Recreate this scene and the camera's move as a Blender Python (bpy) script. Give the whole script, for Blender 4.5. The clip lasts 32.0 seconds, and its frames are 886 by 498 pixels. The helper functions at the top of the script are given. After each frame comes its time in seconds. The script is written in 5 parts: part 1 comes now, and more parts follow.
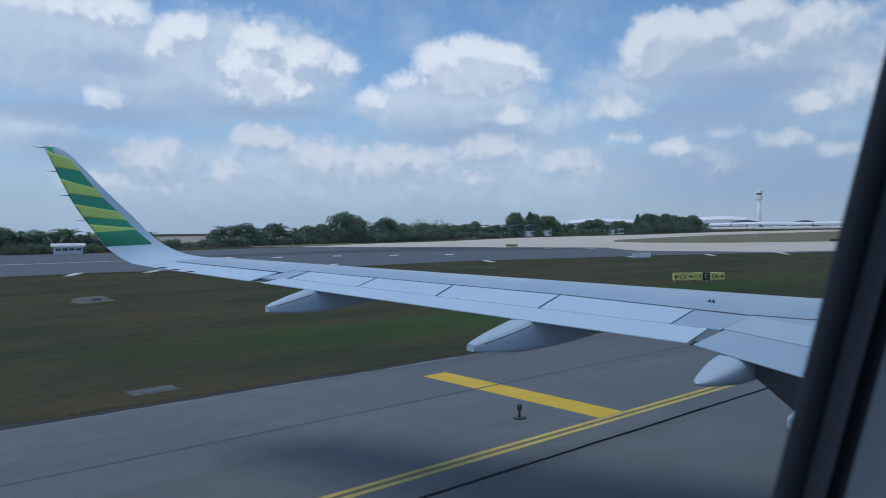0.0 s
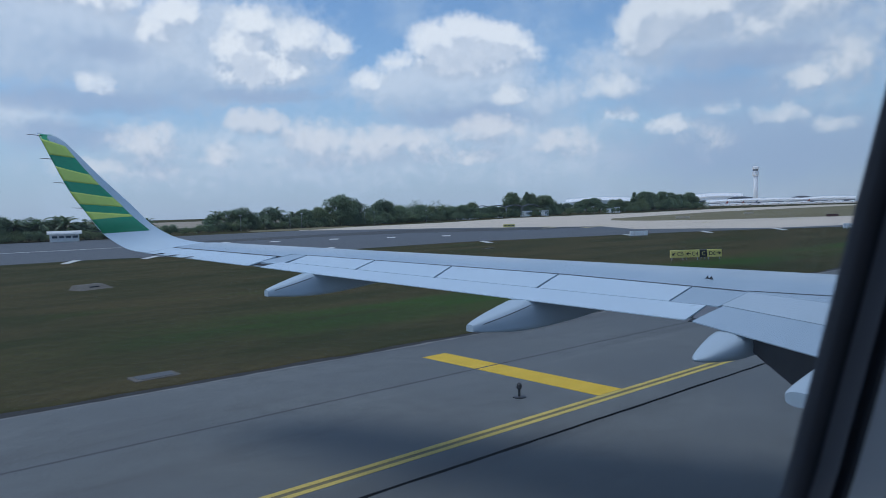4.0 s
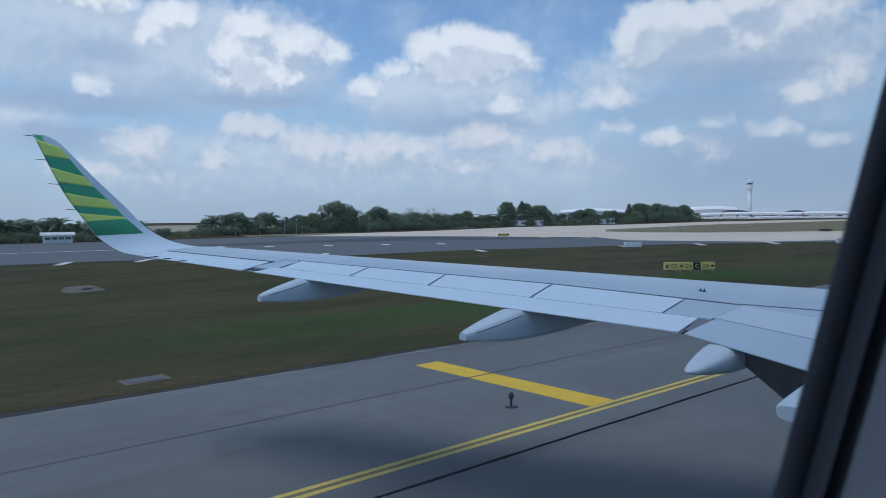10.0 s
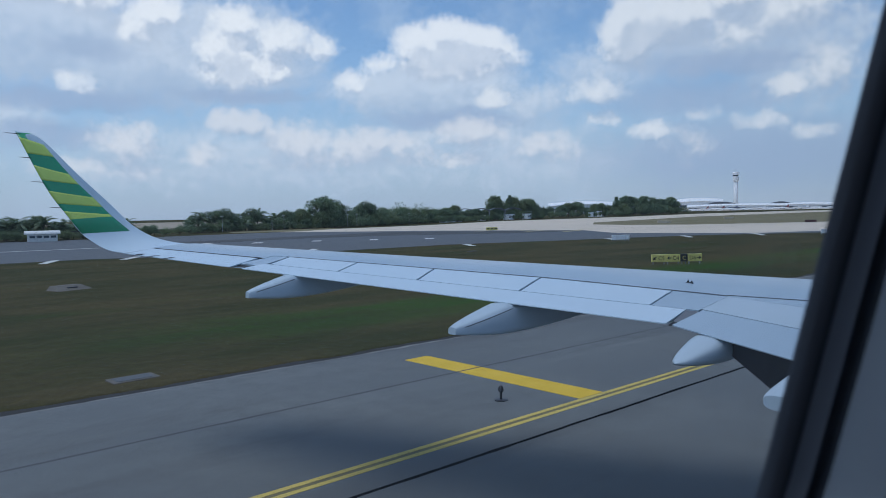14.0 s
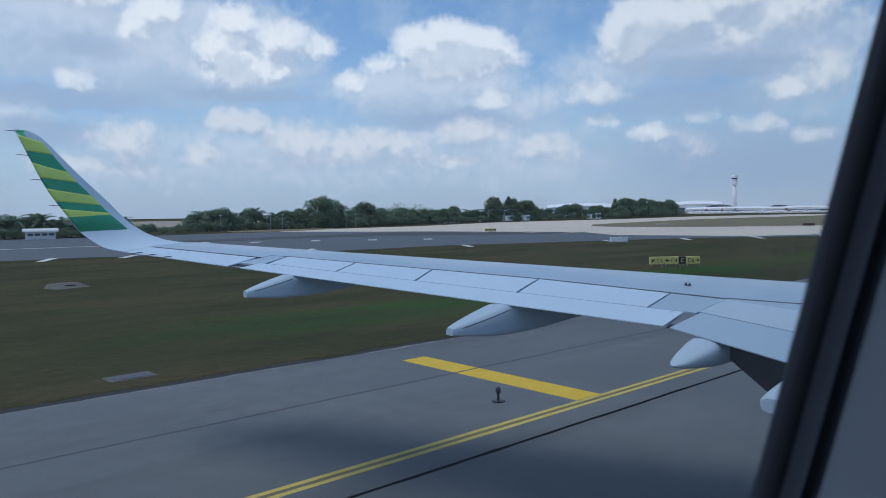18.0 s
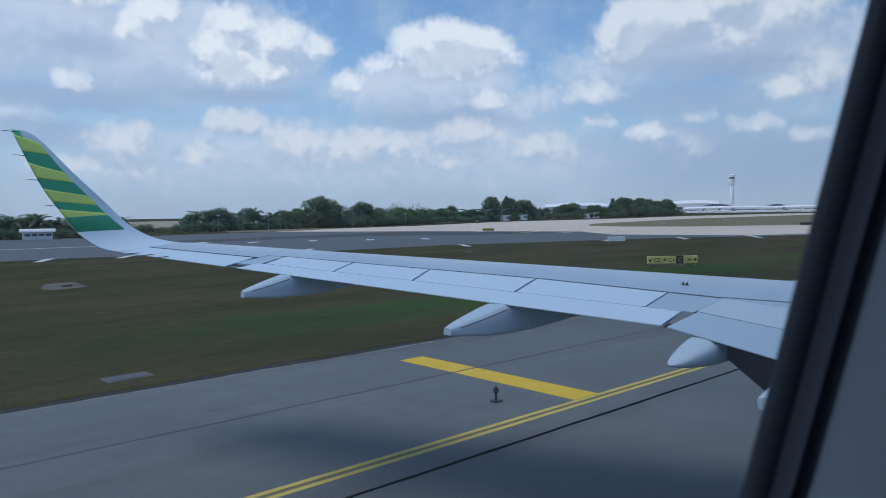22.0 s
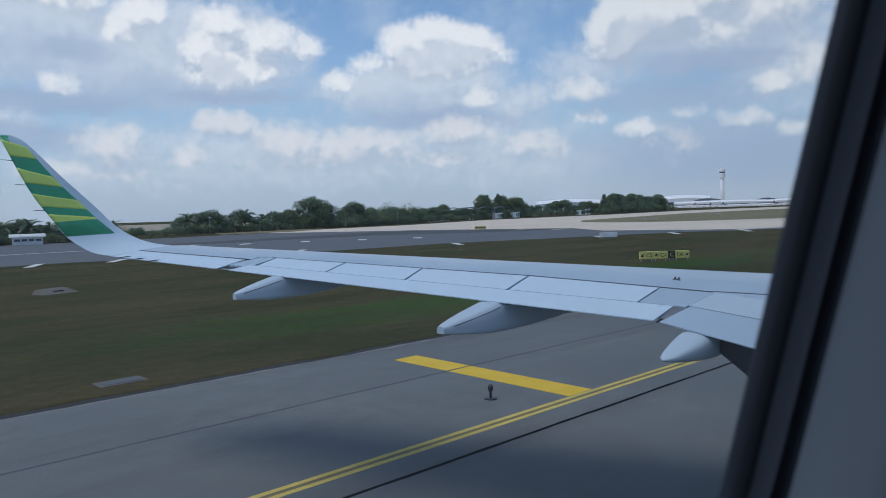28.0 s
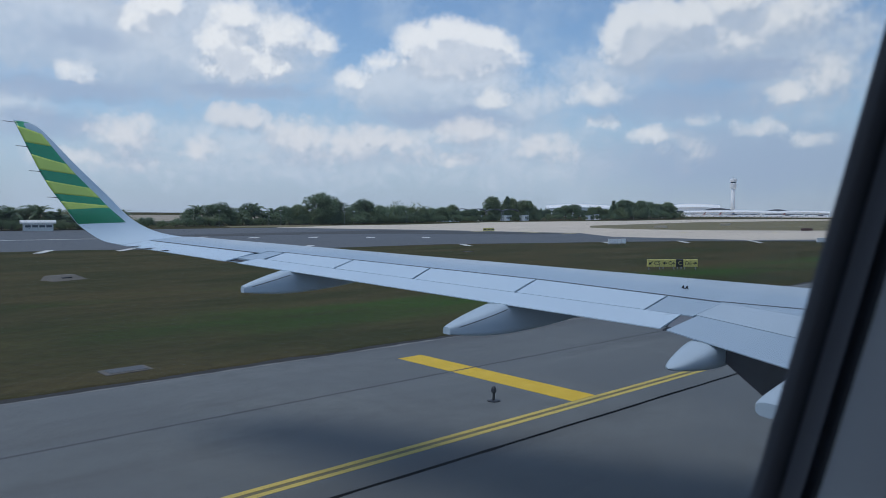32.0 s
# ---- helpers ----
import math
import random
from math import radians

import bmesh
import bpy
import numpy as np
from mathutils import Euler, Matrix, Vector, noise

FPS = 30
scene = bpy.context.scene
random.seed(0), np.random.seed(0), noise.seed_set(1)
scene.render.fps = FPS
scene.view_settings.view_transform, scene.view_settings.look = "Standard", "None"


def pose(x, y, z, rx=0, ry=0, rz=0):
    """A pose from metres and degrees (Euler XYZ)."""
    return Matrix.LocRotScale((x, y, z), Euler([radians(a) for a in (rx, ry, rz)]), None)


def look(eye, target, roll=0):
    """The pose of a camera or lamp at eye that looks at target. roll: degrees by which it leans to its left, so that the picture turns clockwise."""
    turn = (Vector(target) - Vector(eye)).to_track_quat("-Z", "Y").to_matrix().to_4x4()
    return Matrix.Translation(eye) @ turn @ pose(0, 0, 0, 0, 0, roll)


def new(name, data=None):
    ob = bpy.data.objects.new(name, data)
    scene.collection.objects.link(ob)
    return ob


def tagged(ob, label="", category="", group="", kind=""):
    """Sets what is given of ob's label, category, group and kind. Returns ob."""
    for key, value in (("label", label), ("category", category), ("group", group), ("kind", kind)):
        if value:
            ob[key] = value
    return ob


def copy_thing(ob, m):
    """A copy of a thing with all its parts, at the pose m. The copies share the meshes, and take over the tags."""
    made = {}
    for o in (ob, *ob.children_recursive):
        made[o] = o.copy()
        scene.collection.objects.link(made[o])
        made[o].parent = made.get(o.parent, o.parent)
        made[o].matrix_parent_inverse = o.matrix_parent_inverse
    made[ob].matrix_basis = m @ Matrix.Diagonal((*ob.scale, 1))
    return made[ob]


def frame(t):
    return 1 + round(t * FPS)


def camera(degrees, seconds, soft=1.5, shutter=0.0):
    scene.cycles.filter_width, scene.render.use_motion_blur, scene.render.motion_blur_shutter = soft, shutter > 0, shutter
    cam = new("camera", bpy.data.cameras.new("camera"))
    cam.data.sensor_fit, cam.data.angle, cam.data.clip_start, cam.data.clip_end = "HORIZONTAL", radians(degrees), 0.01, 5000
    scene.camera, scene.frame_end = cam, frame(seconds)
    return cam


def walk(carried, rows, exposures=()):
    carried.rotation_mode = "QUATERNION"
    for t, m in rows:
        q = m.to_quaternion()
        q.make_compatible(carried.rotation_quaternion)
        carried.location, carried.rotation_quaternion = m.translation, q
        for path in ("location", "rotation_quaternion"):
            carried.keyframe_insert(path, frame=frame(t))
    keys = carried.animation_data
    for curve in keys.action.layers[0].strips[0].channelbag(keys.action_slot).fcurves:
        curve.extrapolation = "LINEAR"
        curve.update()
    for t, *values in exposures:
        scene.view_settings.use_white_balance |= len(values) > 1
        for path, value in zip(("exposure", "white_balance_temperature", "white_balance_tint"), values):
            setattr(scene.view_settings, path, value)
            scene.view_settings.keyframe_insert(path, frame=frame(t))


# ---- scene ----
cam = camera(63.2, 32.0, soft=0.8)
# a small lens opening, so that the window edge close to it falls out of focus
cam.data.dof.use_dof, cam.data.dof.focus_distance, cam.data.dof.aperture_fstop = True, 24.0, 15.0

# The camera is held behind a cabin window: seconds, metres forward, tilt, lean, turn
ROWS = [
    (0, 0.0135, 88.14, -0.17, -40.20),
    (0.5, 0.0151, 88.05, 0.09, -40.69),
    (1, 0.0167, 87.99, 0.40, -40.67),
    (1.5, 0.0096, 87.57, -0.09, -40.22),
    (2, 0.0024, 87.13, 0.37, -40.20),
    (2.5, 0.0003, 86.90, 0.46, -40.65),
    (3, -0.0018, 86.77, 0.44, -40.46),
    (3.5, -0.0015, 86.62, 0.85, -40.52),
    (5.5, -0.0001, 86.96, 0.04, -40.38),
    (6, 0.0002, 87.14, 0.15, -40.79),
    (6.5, -0.0016, 87.33, 1.27, -41.32),
    (7, -0.0034, 86.93, -0.04, -40.40),
    (7.5, -0.0031, 87.49, 0.55, -40.90),
    (8, -0.0027, 87.23, -0.01, -40.61),
    (8.5, 0.0001, 87.26, 0.35, -40.92),
    (9, 0.0030, 87.37, 0.20, -40.98),
    (9.5, 0.0019, 87.42, 0.21, -40.99),
    (10, 0.0007, 87.30, -0.25, -40.85),
    (10.5, -0.0022, 87.04, -0.29, -40.94),
    (11, -0.0051, 87.11, 0.11, -41.12),
    (11.5, -0.0026, 86.91, 0.08, -41.00),
    (12, 0.0000, 86.85, 0.45, -41.10),
    (12.5, 0.0000, 86.82, 0.15, -41.01),
    (13, 0.0000, 86.95, 0.16, -41.11),
    (13.5, 0.0007, 86.95, 0.50, -41.52),
    (14, 0.0013, 86.86, 0.29, -41.80),
    (14.5, 0.0152, 86.89, 0.68, -42.38),
    (16.5, 0.0040, 86.64, 0.05, -41.89),
    (17, 0.0082, 86.94, 0.01, -42.14),
    (17.5, 0.0060, 86.84, 0.57, -42.36),
    (18, 0.0039, 86.92, -0.14, -41.90),
    (18.5, 0.0038, 86.77, 0.13, -42.22),
    (19, 0.0038, 86.82, -0.18, -41.92),
    (19.5, 0.0073, 87.03, 0.17, -42.23),
    (20, 0.0108, 86.94, 0.28, -42.14),
    (20.5, 0.0112, 86.88, 0.15, -42.19),
    (21, 0.0115, 87.03, -0.02, -42.20),
    (21.5, 0.0111, 87.03, -0.08, -42.11),
    (22, 0.0107, 86.90, -0.06, -42.08),
    (22.5, 0.0106, 86.73, -0.01, -41.98),
    (23, 0.0104, 86.89, -0.01, -42.22),
    (23.5, 0.0103, 87.01, 0.06, -42.06),
    (24, 0.0102, 86.77, 0.16, -42.14),
    (24.5, 0.0085, 87.08, 0.22, -42.28),
    (26.5, 0.0016, 86.94, -0.04, -41.85),
    (27, 0.0049, 86.72, -0.67, -42.09),
    (27.5, 0.0135, 87.14, -0.05, -42.28),
    (28, 0.0222, 86.79, 0.83, -42.72),
    (28.5, 0.0149, 87.21, -0.05, -42.32),
    (29, 0.0077, 86.65, 0.07, -42.52),
    (29.5, 0.0067, 87.12, -0.42, -42.27),
    (30, 0.0041, 86.55, 0.02, -42.29),
    (30.5, 0.0002, 86.87, -0.53, -42.15),
    (31, -0.0037, 86.73, -1.11, -42.35),
    (31.5, 0.0081, 86.77, -0.26, -42.13),
    (32, -0.0014, 86.82, -1.15, -42.01),
]

EYE = 4.5
# how the aircraft stands on its wheels: a slight bank and nose-up trim about the window
TRIM = pose(0, 0, 0, 87.22, 1.25, -41.1) @ pose(0, 0, 0, 86.85, 0.45, -41.1).inverted()
STANCE = Matrix.Translation((0, 0, EYE)) @ TRIM @ Matrix.Translation((0, 0, -EYE))
walk(cam, [(t, STANCE @ pose(dx, 0, EYE, rx, ry, rz)) for t, dx, rx, ry, rz in ROWS],
     exposures=[(0, 0.05, 6250, 7), (14.5, 0.1, 6350, 7), (20, 0.1, 6300, 7), (24.5, 0.13, 6400, 7), (27.5, 0.12, 6700, 8), (32, 0.10, 6750, 8)])

# ------------------------------------------------------------------ light
SUN_WAY = Vector((-0.385, 0.21, 1.0)).normalized()
sun = new("sun", bpy.data.lights.new("sun", "SUN"))
sun.data.energy, sun.data.angle, sun.data.color = 1.3, radians(30), (1.0, 0.97, 0.93)
sun.matrix_world = look(SUN_WAY * 200, (0, 0, 0))

world = bpy.data.worlds.new("world")
scene.world = world
world.use_nodes = True


class Nodes:
    """Short calls to add nodes to one tree."""

    def __init__(self, tree):
        self.tree = tree
        tree.nodes.clear()

    def add(self, kind, **settings):
        n = self.tree.nodes.new(kind)
        for key, value in settings.items():
            setattr(n, key, value)
        return n

    def link(self, a, b):
        self.tree.links.new(a, b)

    def put(self, socket, value):
        if isinstance(value, bpy.types.NodeSocket):
            self.tree.links.new(value, socket)
        elif value is not None:
            socket.default_value = value

    def math(self, op, a, b=None, c=None, clamp=False):
        n = self.add("ShaderNodeMath", operation=op, use_clamp=clamp)
        for i, v in enumerate((a, b, c)):
            self.put(n.inputs[i], v)
        return n.outputs[0]

    def vec(self, op, a, b=None, c=None):
        n = self.add("ShaderNodeVectorMath", operation=op)
        for i, v in enumerate((a, b, c)):
            if v is not None:
                self.put(n.inputs[i], v)
        return n.outputs["Value"] if op in ("LENGTH", "DOT_PRODUCT") else n.outputs[0]

    def mix(self, fac, a, b, blend="MIX"):
        n = self.add("ShaderNodeMix", data_type="RGBA", blend_type=blend)
        self.put(n.inputs[0], fac)
        self.put(n.inputs[6], a)
        self.put(n.inputs[7], b)
        return n.outputs[2]

    def noise(self, vector, scale, detail=4.0, rough=0.55, distortion=0.0):
        n = self.add("ShaderNodeTexNoise")
        if vector is not None:
            self.link(vector, n.inputs["Vector"])
        n.inputs["Scale"].default_value = scale
        n.inputs["Detail"].default_value = detail
        n.inputs["Roughness"].default_value = rough
        n.inputs["Distortion"].default_value = distortion
        return n

    def ramp(self, fac, lo, hi, a=0.0, b=1.0, smooth=False):
        n = self.add("ShaderNodeMapRange", interpolation_type="SMOOTHSTEP" if smooth else "LINEAR")
        for i, v in enumerate((fac, lo, hi, a, b)):
            self.put(n.inputs[i], v)
        return n.outputs[0]


# Clouds of the day: turn from abeam, height (degrees), half width, half height, density
CUMULUS = [
    (26.2, 14.41, 2.01, 1.51, 1.7), (25.3, 12.45, 2.18, 2.08, 1.7), (26.7, 11.21, 3.68, 1.75, 1.7), (29.7, 13.3, 2.63, 1.64, 1.3), (31.9, 12.74, 2.1, 1.01, 1),
    (20.5, 14.84, 2.23, 1.54, 1.5), (19.3, 13.6, 2.33, 1.21, 1.1), (16.4, 15.74, 2.51, 1.81, 1.3), (13, 15.87, 4.96, 1.36, 1.1), (15.2, 9.65, 1.44, 0.91, 0.85),
    (42.5, 13.21, 3.99, 1.85, 1.7), (40.1, 12.92, 2.54, 1.77, 1.7), (45.2, 12.8, 2.72, 1.76, 1.7), (43, 11.7, 5.84, 1.51, 1.7), (37.4, 11.69, 1.95, 0.94, 1.1),
    (38.5, 12.94, 0.73, 1.21, 1), (35.1, 10.47, 1.45, 0.95, 0.75)]
FAR_CUMULUS = [
    (45.9, 8.9, 1.36, 0.91, 1), (57.5, 13.93, 3.22, 2.29, 1.7), (56.3, 12.52, 2.36, 2.07, 1.5), (60.6, 14.4, 2.24, 1.55, 1.5), (59.5, 13.08, 3.06, 1.58, 1),
    (63.9, 15.15, 2.47, 1.5, 1), (67.6, 13.93, 4.65, 1.8, 0.62), (64.1, 12.72, 3.7, 1.37, 0.6), (67.7, 8.7, 1.79, 0.73, 0.75), (69.7, 9.52, 2.25, 1.93, 0.55),
    (54, 9.15, 2.69, 1.03, 0.6), (54.6, 7.1, 1.29, 0.62, 0.5), (57.8, 6.05, 1.97, 0.75, 0.75), (61.7, 7.06, 1.03, 0.46, 0.35), (65.6, 6.34, 2.02, 0.75, 0.45),
    (68.8, 5.3, 1.61, 0.74, 0.55)]
LOW_ROW = [
    (26.2, 7.2, 2.67, 1.09, 0.95), (28.2, 6.63, 1.4, 0.53, 0.6), (30.5, 5.87, 2.85, 1.64, 0.8), (18.4, 5.22, 2.36, 2.01, 0.65), (23.5, 4.72, 1.44, 0.95, 0.55),
    (36.1, 5.42, 3.22, 1.47, 0.75), (38.7, 5.74, 2.16, 0.98, 0.6), (44.2, 6.35, 3.23, 1.27, 0.8), (43.2, 4.35, 2.75, 0.74, 0.65), (50.1, 5.05, 2.68, 1.31, 0.55),
    (33.8, 4.3, 6.28, 0.89, 0.5), (14.7, 3.93, 2.78, 0.89, 0.4), (39.9, 4.58, 2.16, 0.79, 0.5), (19.2, 3.67, 2.13, 0.92, 0.35), (60.8, 5.02, 1.56, 0.93, 0.2)]
VEILS = [
    (12.2, 12.86, 7.16, 3.69, 1), (19.9, 11.57, 8.92, 3.17, 1), (25.5, 12.66, 7.7, 3.6, 0.85), (22.5, 9.3, 7.49, 1.19, 0.4), (41.1, 9.7, 8.03, 2.49, 0.85),
    (36.2, 9.54, 3.21, 1.72, 0.45), (48.4, 8.56, 3.85, 1.44, 0.4), (62.6, 12.77, 8.78, 3.19, 0.8), (54.2, 10.55, 4.16, 1.94, 0.35), (68.5, 10.78, 4.97, 3.77, 0.5),
    (10.3, 7.1, 3.65, 1.52, 0.45), (30.3, 3.92, 16.7, 2.15, 0.35), (48.1, 3.66, 11.47, 1.77, 0.25), (27, 5.43, 15.01, 1.63, 0.3), (44.6, 5.72, 9.22, 2.16, 0.35)]
UNDERSIDES = [
    (14.2, 8.39, 7.44, 0.95, 0.55), (26.6, 9.14, 5.52, 0.61, 0.5), (16.1, 12.09, 2.83, 0.77, 0.35), (42.4, 7.35, 5.86, 0.83, 0.55), (63.4, 10.47, 5.82, 1.05, 0.45),
    (13.4, 6.1, 4.26, 0.96, 0.45), (60.7, 8.18, 6.48, 1.36, 0.35), (64.9, 4.07, 12.2, 2.71, 0.5)]


def build_sky():
    n = Nodes(world.node_tree)
    way = n.add("ShaderNodeTexCoord").outputs["Generated"]
    sky = n.add("ShaderNodeTexSky", sky_type="NISHITA", sun_disc=False)
    sky.sun_elevation = math.asin(SUN_WAY.z)
    sky.sun_rotation = math.atan2(SUN_WAY.x, SUN_WAY.y)
    sky.air_density, sky.dust_density, sky.ozone_density = 1.0, 0.4, 2.0
    colour = n.vec("MULTIPLY", sky.outputs[0], (0.105, 0.116, 0.123))
    xyz = n.add("ShaderNodeSeparateXYZ")
    n.link(way, xyz.inputs[0])
    turn = n.math("MULTIPLY", n.math("ARCTAN2", xyz.outputs[0], xyz.outputs[1]), 57.2958)
    high = n.math("MULTIPLY", n.math("ARCSINE", xyz.outputs[2]), 57.2958)
    flat = n.add("ShaderNodeCombineXYZ")
    n.link(turn, flat.inputs[0])
    n.link(high, flat.inputs[1])
    flat = flat.outputs[0]

    def cells(at, scale):
        """Rounded billows, 1 at the middle of a lobe."""
        v = n.add("ShaderNodeTexVoronoi", feature="SMOOTH_F1")
        n.link(at, v.inputs["Vector"])
        v.inputs["Scale"].default_value, v.inputs["Smoothness"].default_value = scale, 0.6
        return n.math("SUBTRACT", 1.0, v.outputs["Distance"])

    def stirred(at, wide, fine):
        """The place in the sky, stirred so that outlines become uneven."""
        a = n.vec("SUBTRACT", n.noise(at, 0.42, 3, 0.5).outputs["Color"], (0.5, 0.5, 0.5))
        b = n.vec("SUBTRACT", n.noise(at, 1.7, 4, 0.55).outputs["Color"], (0.5, 0.5, 0.5))
        return n.vec("MULTIPLY_ADD", b, (fine, fine * 0.8, 0), n.vec("MULTIPLY_ADD", a, (wide, wide * 0.7, 0), at))

    def mass(at, blobs, join=0.25):
        """How deep a place lies inside a bank of clouds."""
        deep = -9.0
        for a, e, w, h, thick in blobs:
            p = n.vec("MULTIPLY_ADD", at, (1 / w, 1 / h, 0), (-a / w, -e / h, 0))
            d = n.math("MULTIPLY_ADD", n.vec("DOT_PRODUCT", p, p), -thick, thick)
            deep = d if deep == -9.0 else n.math("SMOOTH_MAX", deep, d, join)
        return deep

    def bank(blobs, wide, fine, billow, emboss, step):
        """Depth inside a bank, and how much it faces the sun, with its billows."""
        found, relief = [], []
        for shift in ((0.0, 0.0, 0.0), step):
            at = n.vec("ADD", flat, shift) if any(shift) else flat
            lobes = n.math("MULTIPLY_ADD", cells(at, 0.5), 0.9, n.math("MULTIPLY_ADD", cells(at, 1.25), 0.6, n.math("MULTIPLY", cells(at, 3.0), 0.3)))
            wisps = n.noise(at, 1.1, 4, 0.5).outputs["Fac"]
            lobes = n.math("MULTIPLY_ADD", wisps, 1.6, n.math("SUBTRACT", lobes, 1.75))
            deep = mass(stirred(at, wide, fine), blobs)
            found.append(n.math("MINIMUM", n.math("MULTIPLY_ADD", lobes, billow, deep), 1.15))
            relief.append(lobes)
        faces = n.math("SUBTRACT", found[0], found[1])
        return found[0], n.math("MULTIPLY_ADD", n.math("SUBTRACT", relief[0], relief[1]), emboss, faces)

    # pale haze towards the horizon
    haze = n.ramp(high, -1.0, 15.0, 0.85, 0.0, True)
    colour = n.mix(haze, colour, (0.325, 0.415, 0.575, 1))
    # thin cloud everywhere, also outside the view
    thin = n.ramp(n.noise(stirred(flat, 2.0, 1.5), 0.11, 6, 0.6).outputs["Fac"], 0.46, 0.68, 0.0, 0.5, True)
    colour = n.mix(thin, colour, (0.45, 0.55, 0.69, 1))
    overhead = n.ramp(n.noise(way, 2.6, 6, 0.6).outputs["Fac"], 0.47, 0.70, 0.0, 0.5, True)
    overhead = n.math("MULTIPLY", overhead, n.ramp(high, 20, 34))
    colour = n.mix(overhead, colour, (0.72, 0.76, 0.82, 1))
    # from the thin sheets behind to the bright heaps in front
    for blobs, wide, fine, billow, emboss, full, rim, low, top in (
            (VEILS, 3.0, 1.4, 0.30, 0.08, 0.82, (-0.35, 0.55), (0.42, 0.505, 0.635, 1), (0.61, 0.665, 0.75, 1)),
            (UNDERSIDES, 2.2, 1.0, 0.12, 0.05, 0.80, (-0.35, 0.6), (0.295, 0.39, 0.56, 1), (0.34, 0.43, 0.59, 1)),
            (LOW_ROW, 1.8, 0.9, 0.50, 0.16, 0.85, (-0.30, 0.75), (0.41, 0.485, 0.61, 1), (0.68, 0.695, 0.745, 1)),
            (FAR_CUMULUS, 1.8, 0.9, 0.45, 0.14, 0.90, (-0.30, 0.85), (0.40, 0.48, 0.61, 1), (0.73, 0.755, 0.80, 1)),
            (CUMULUS, 1.5, 0.9, 0.65, 0.20, 0.92, (-0.50, 1.25), (0.46, 0.53, 0.65, 1), (0.82, 0.83, 0.86, 1))):
        here, lit = bank(blobs, wide, fine, billow, emboss, (-0.4, 1.35, 0))
        cover = n.math("MULTIPLY", n.ramp(here, *rim, 0.0, 1.0, True), full)
        lit = n.ramp(lit, -0.60, 0.70, 0, 1, True)
        colour = n.mix(cover, colour, n.mix(lit, low, top))
    out = n.add("ShaderNodeOutputWorld")
    glow = n.add("ShaderNodeBackground")
    n.link(colour, glow.inputs[0])
    glow.inputs[1].default_value = 1.0
    n.link(glow.outputs[0], out.inputs[0])


build_sky()


# ------------------------------------------------------------------ materials
def material(name, base, second=None, scale=2.0, fine=40.0, rough=0.5, metal=0.0, bump=0.0, contrast=0.5, stretch=(1, 1, 1), coat=0.0, island=0.0, leafy=0.0, gloss=0.5):
    """A surface of two colours mixed by coarse and fine noise, at true size, with relief."""
    m = bpy.data.materials.new(name)
    m.use_nodes = True
    n = Nodes(m.node_tree)
    out = n.add("ShaderNodeOutputMaterial")
    p = n.add("ShaderNodeBsdfPrincipled")
    n.link(p.outputs[0], out.inputs[0])
    at = n.vec("MULTIPLY", n.add("ShaderNodeTexCoord").outputs["Object"], stretch)
    second = second or tuple(c * 0.8 for c in base)
    coarse = n.noise(at, scale, 5, 0.6).outputs["Fac"]
    grain = n.noise(at, fine, 3, 0.6).outputs["Fac"]
    f = n.math("ADD", n.math("MULTIPLY", coarse, 0.7), n.math("MULTIPLY", grain, 0.3))
    f = n.ramp(f, 0.5 - contrast / 2.5, 0.5 + contrast / 2.5)
    colour = n.mix(f, (*base, 1), (*second, 1))
    if island:
        seed = n.add("ShaderNodeNewGeometry").outputs["Random Per Island"]
        shade = n.ramp(seed, 0, 1, 1 - island, 1 + island)
        one = n.add("ShaderNodeCombineXYZ")
        for i in range(3):
            n.link(shade, one.inputs[i])
        colour = n.vec("MULTIPLY", colour, one.outputs[0])
    n.put(p.inputs["Base Color"], colour)
    if leafy:
        thin, both = n.add("ShaderNodeBsdfTranslucent"), n.add("ShaderNodeMixShader")
        n.put(thin.inputs[0], colour)
        both.inputs[0].default_value = leafy
        n.link(p.outputs[0], both.inputs[1])
        n.link(thin.outputs[0], both.inputs[2])
        n.link(both.outputs[0], out.inputs[0])
    n.put(p.inputs["Roughness"], n.ramp(coarse, 0.3, 0.7, rough * 0.85, min(1, rough * 1.15)))
    p.inputs["Metallic"].default_value = metal
    p.inputs["Coat Weight"].default_value = coat
    p.inputs["Specular IOR Level"].default_value = gloss
    if bump:
        b = n.add("ShaderNodeBump")
        b.inputs["Strength"].default_value = bump
        b.inputs["Distance"].default_value = 0.02
        n.link(grain, b.inputs["Height"])
        n.link(b.outputs[0], p.inputs["Normal"])
    return m


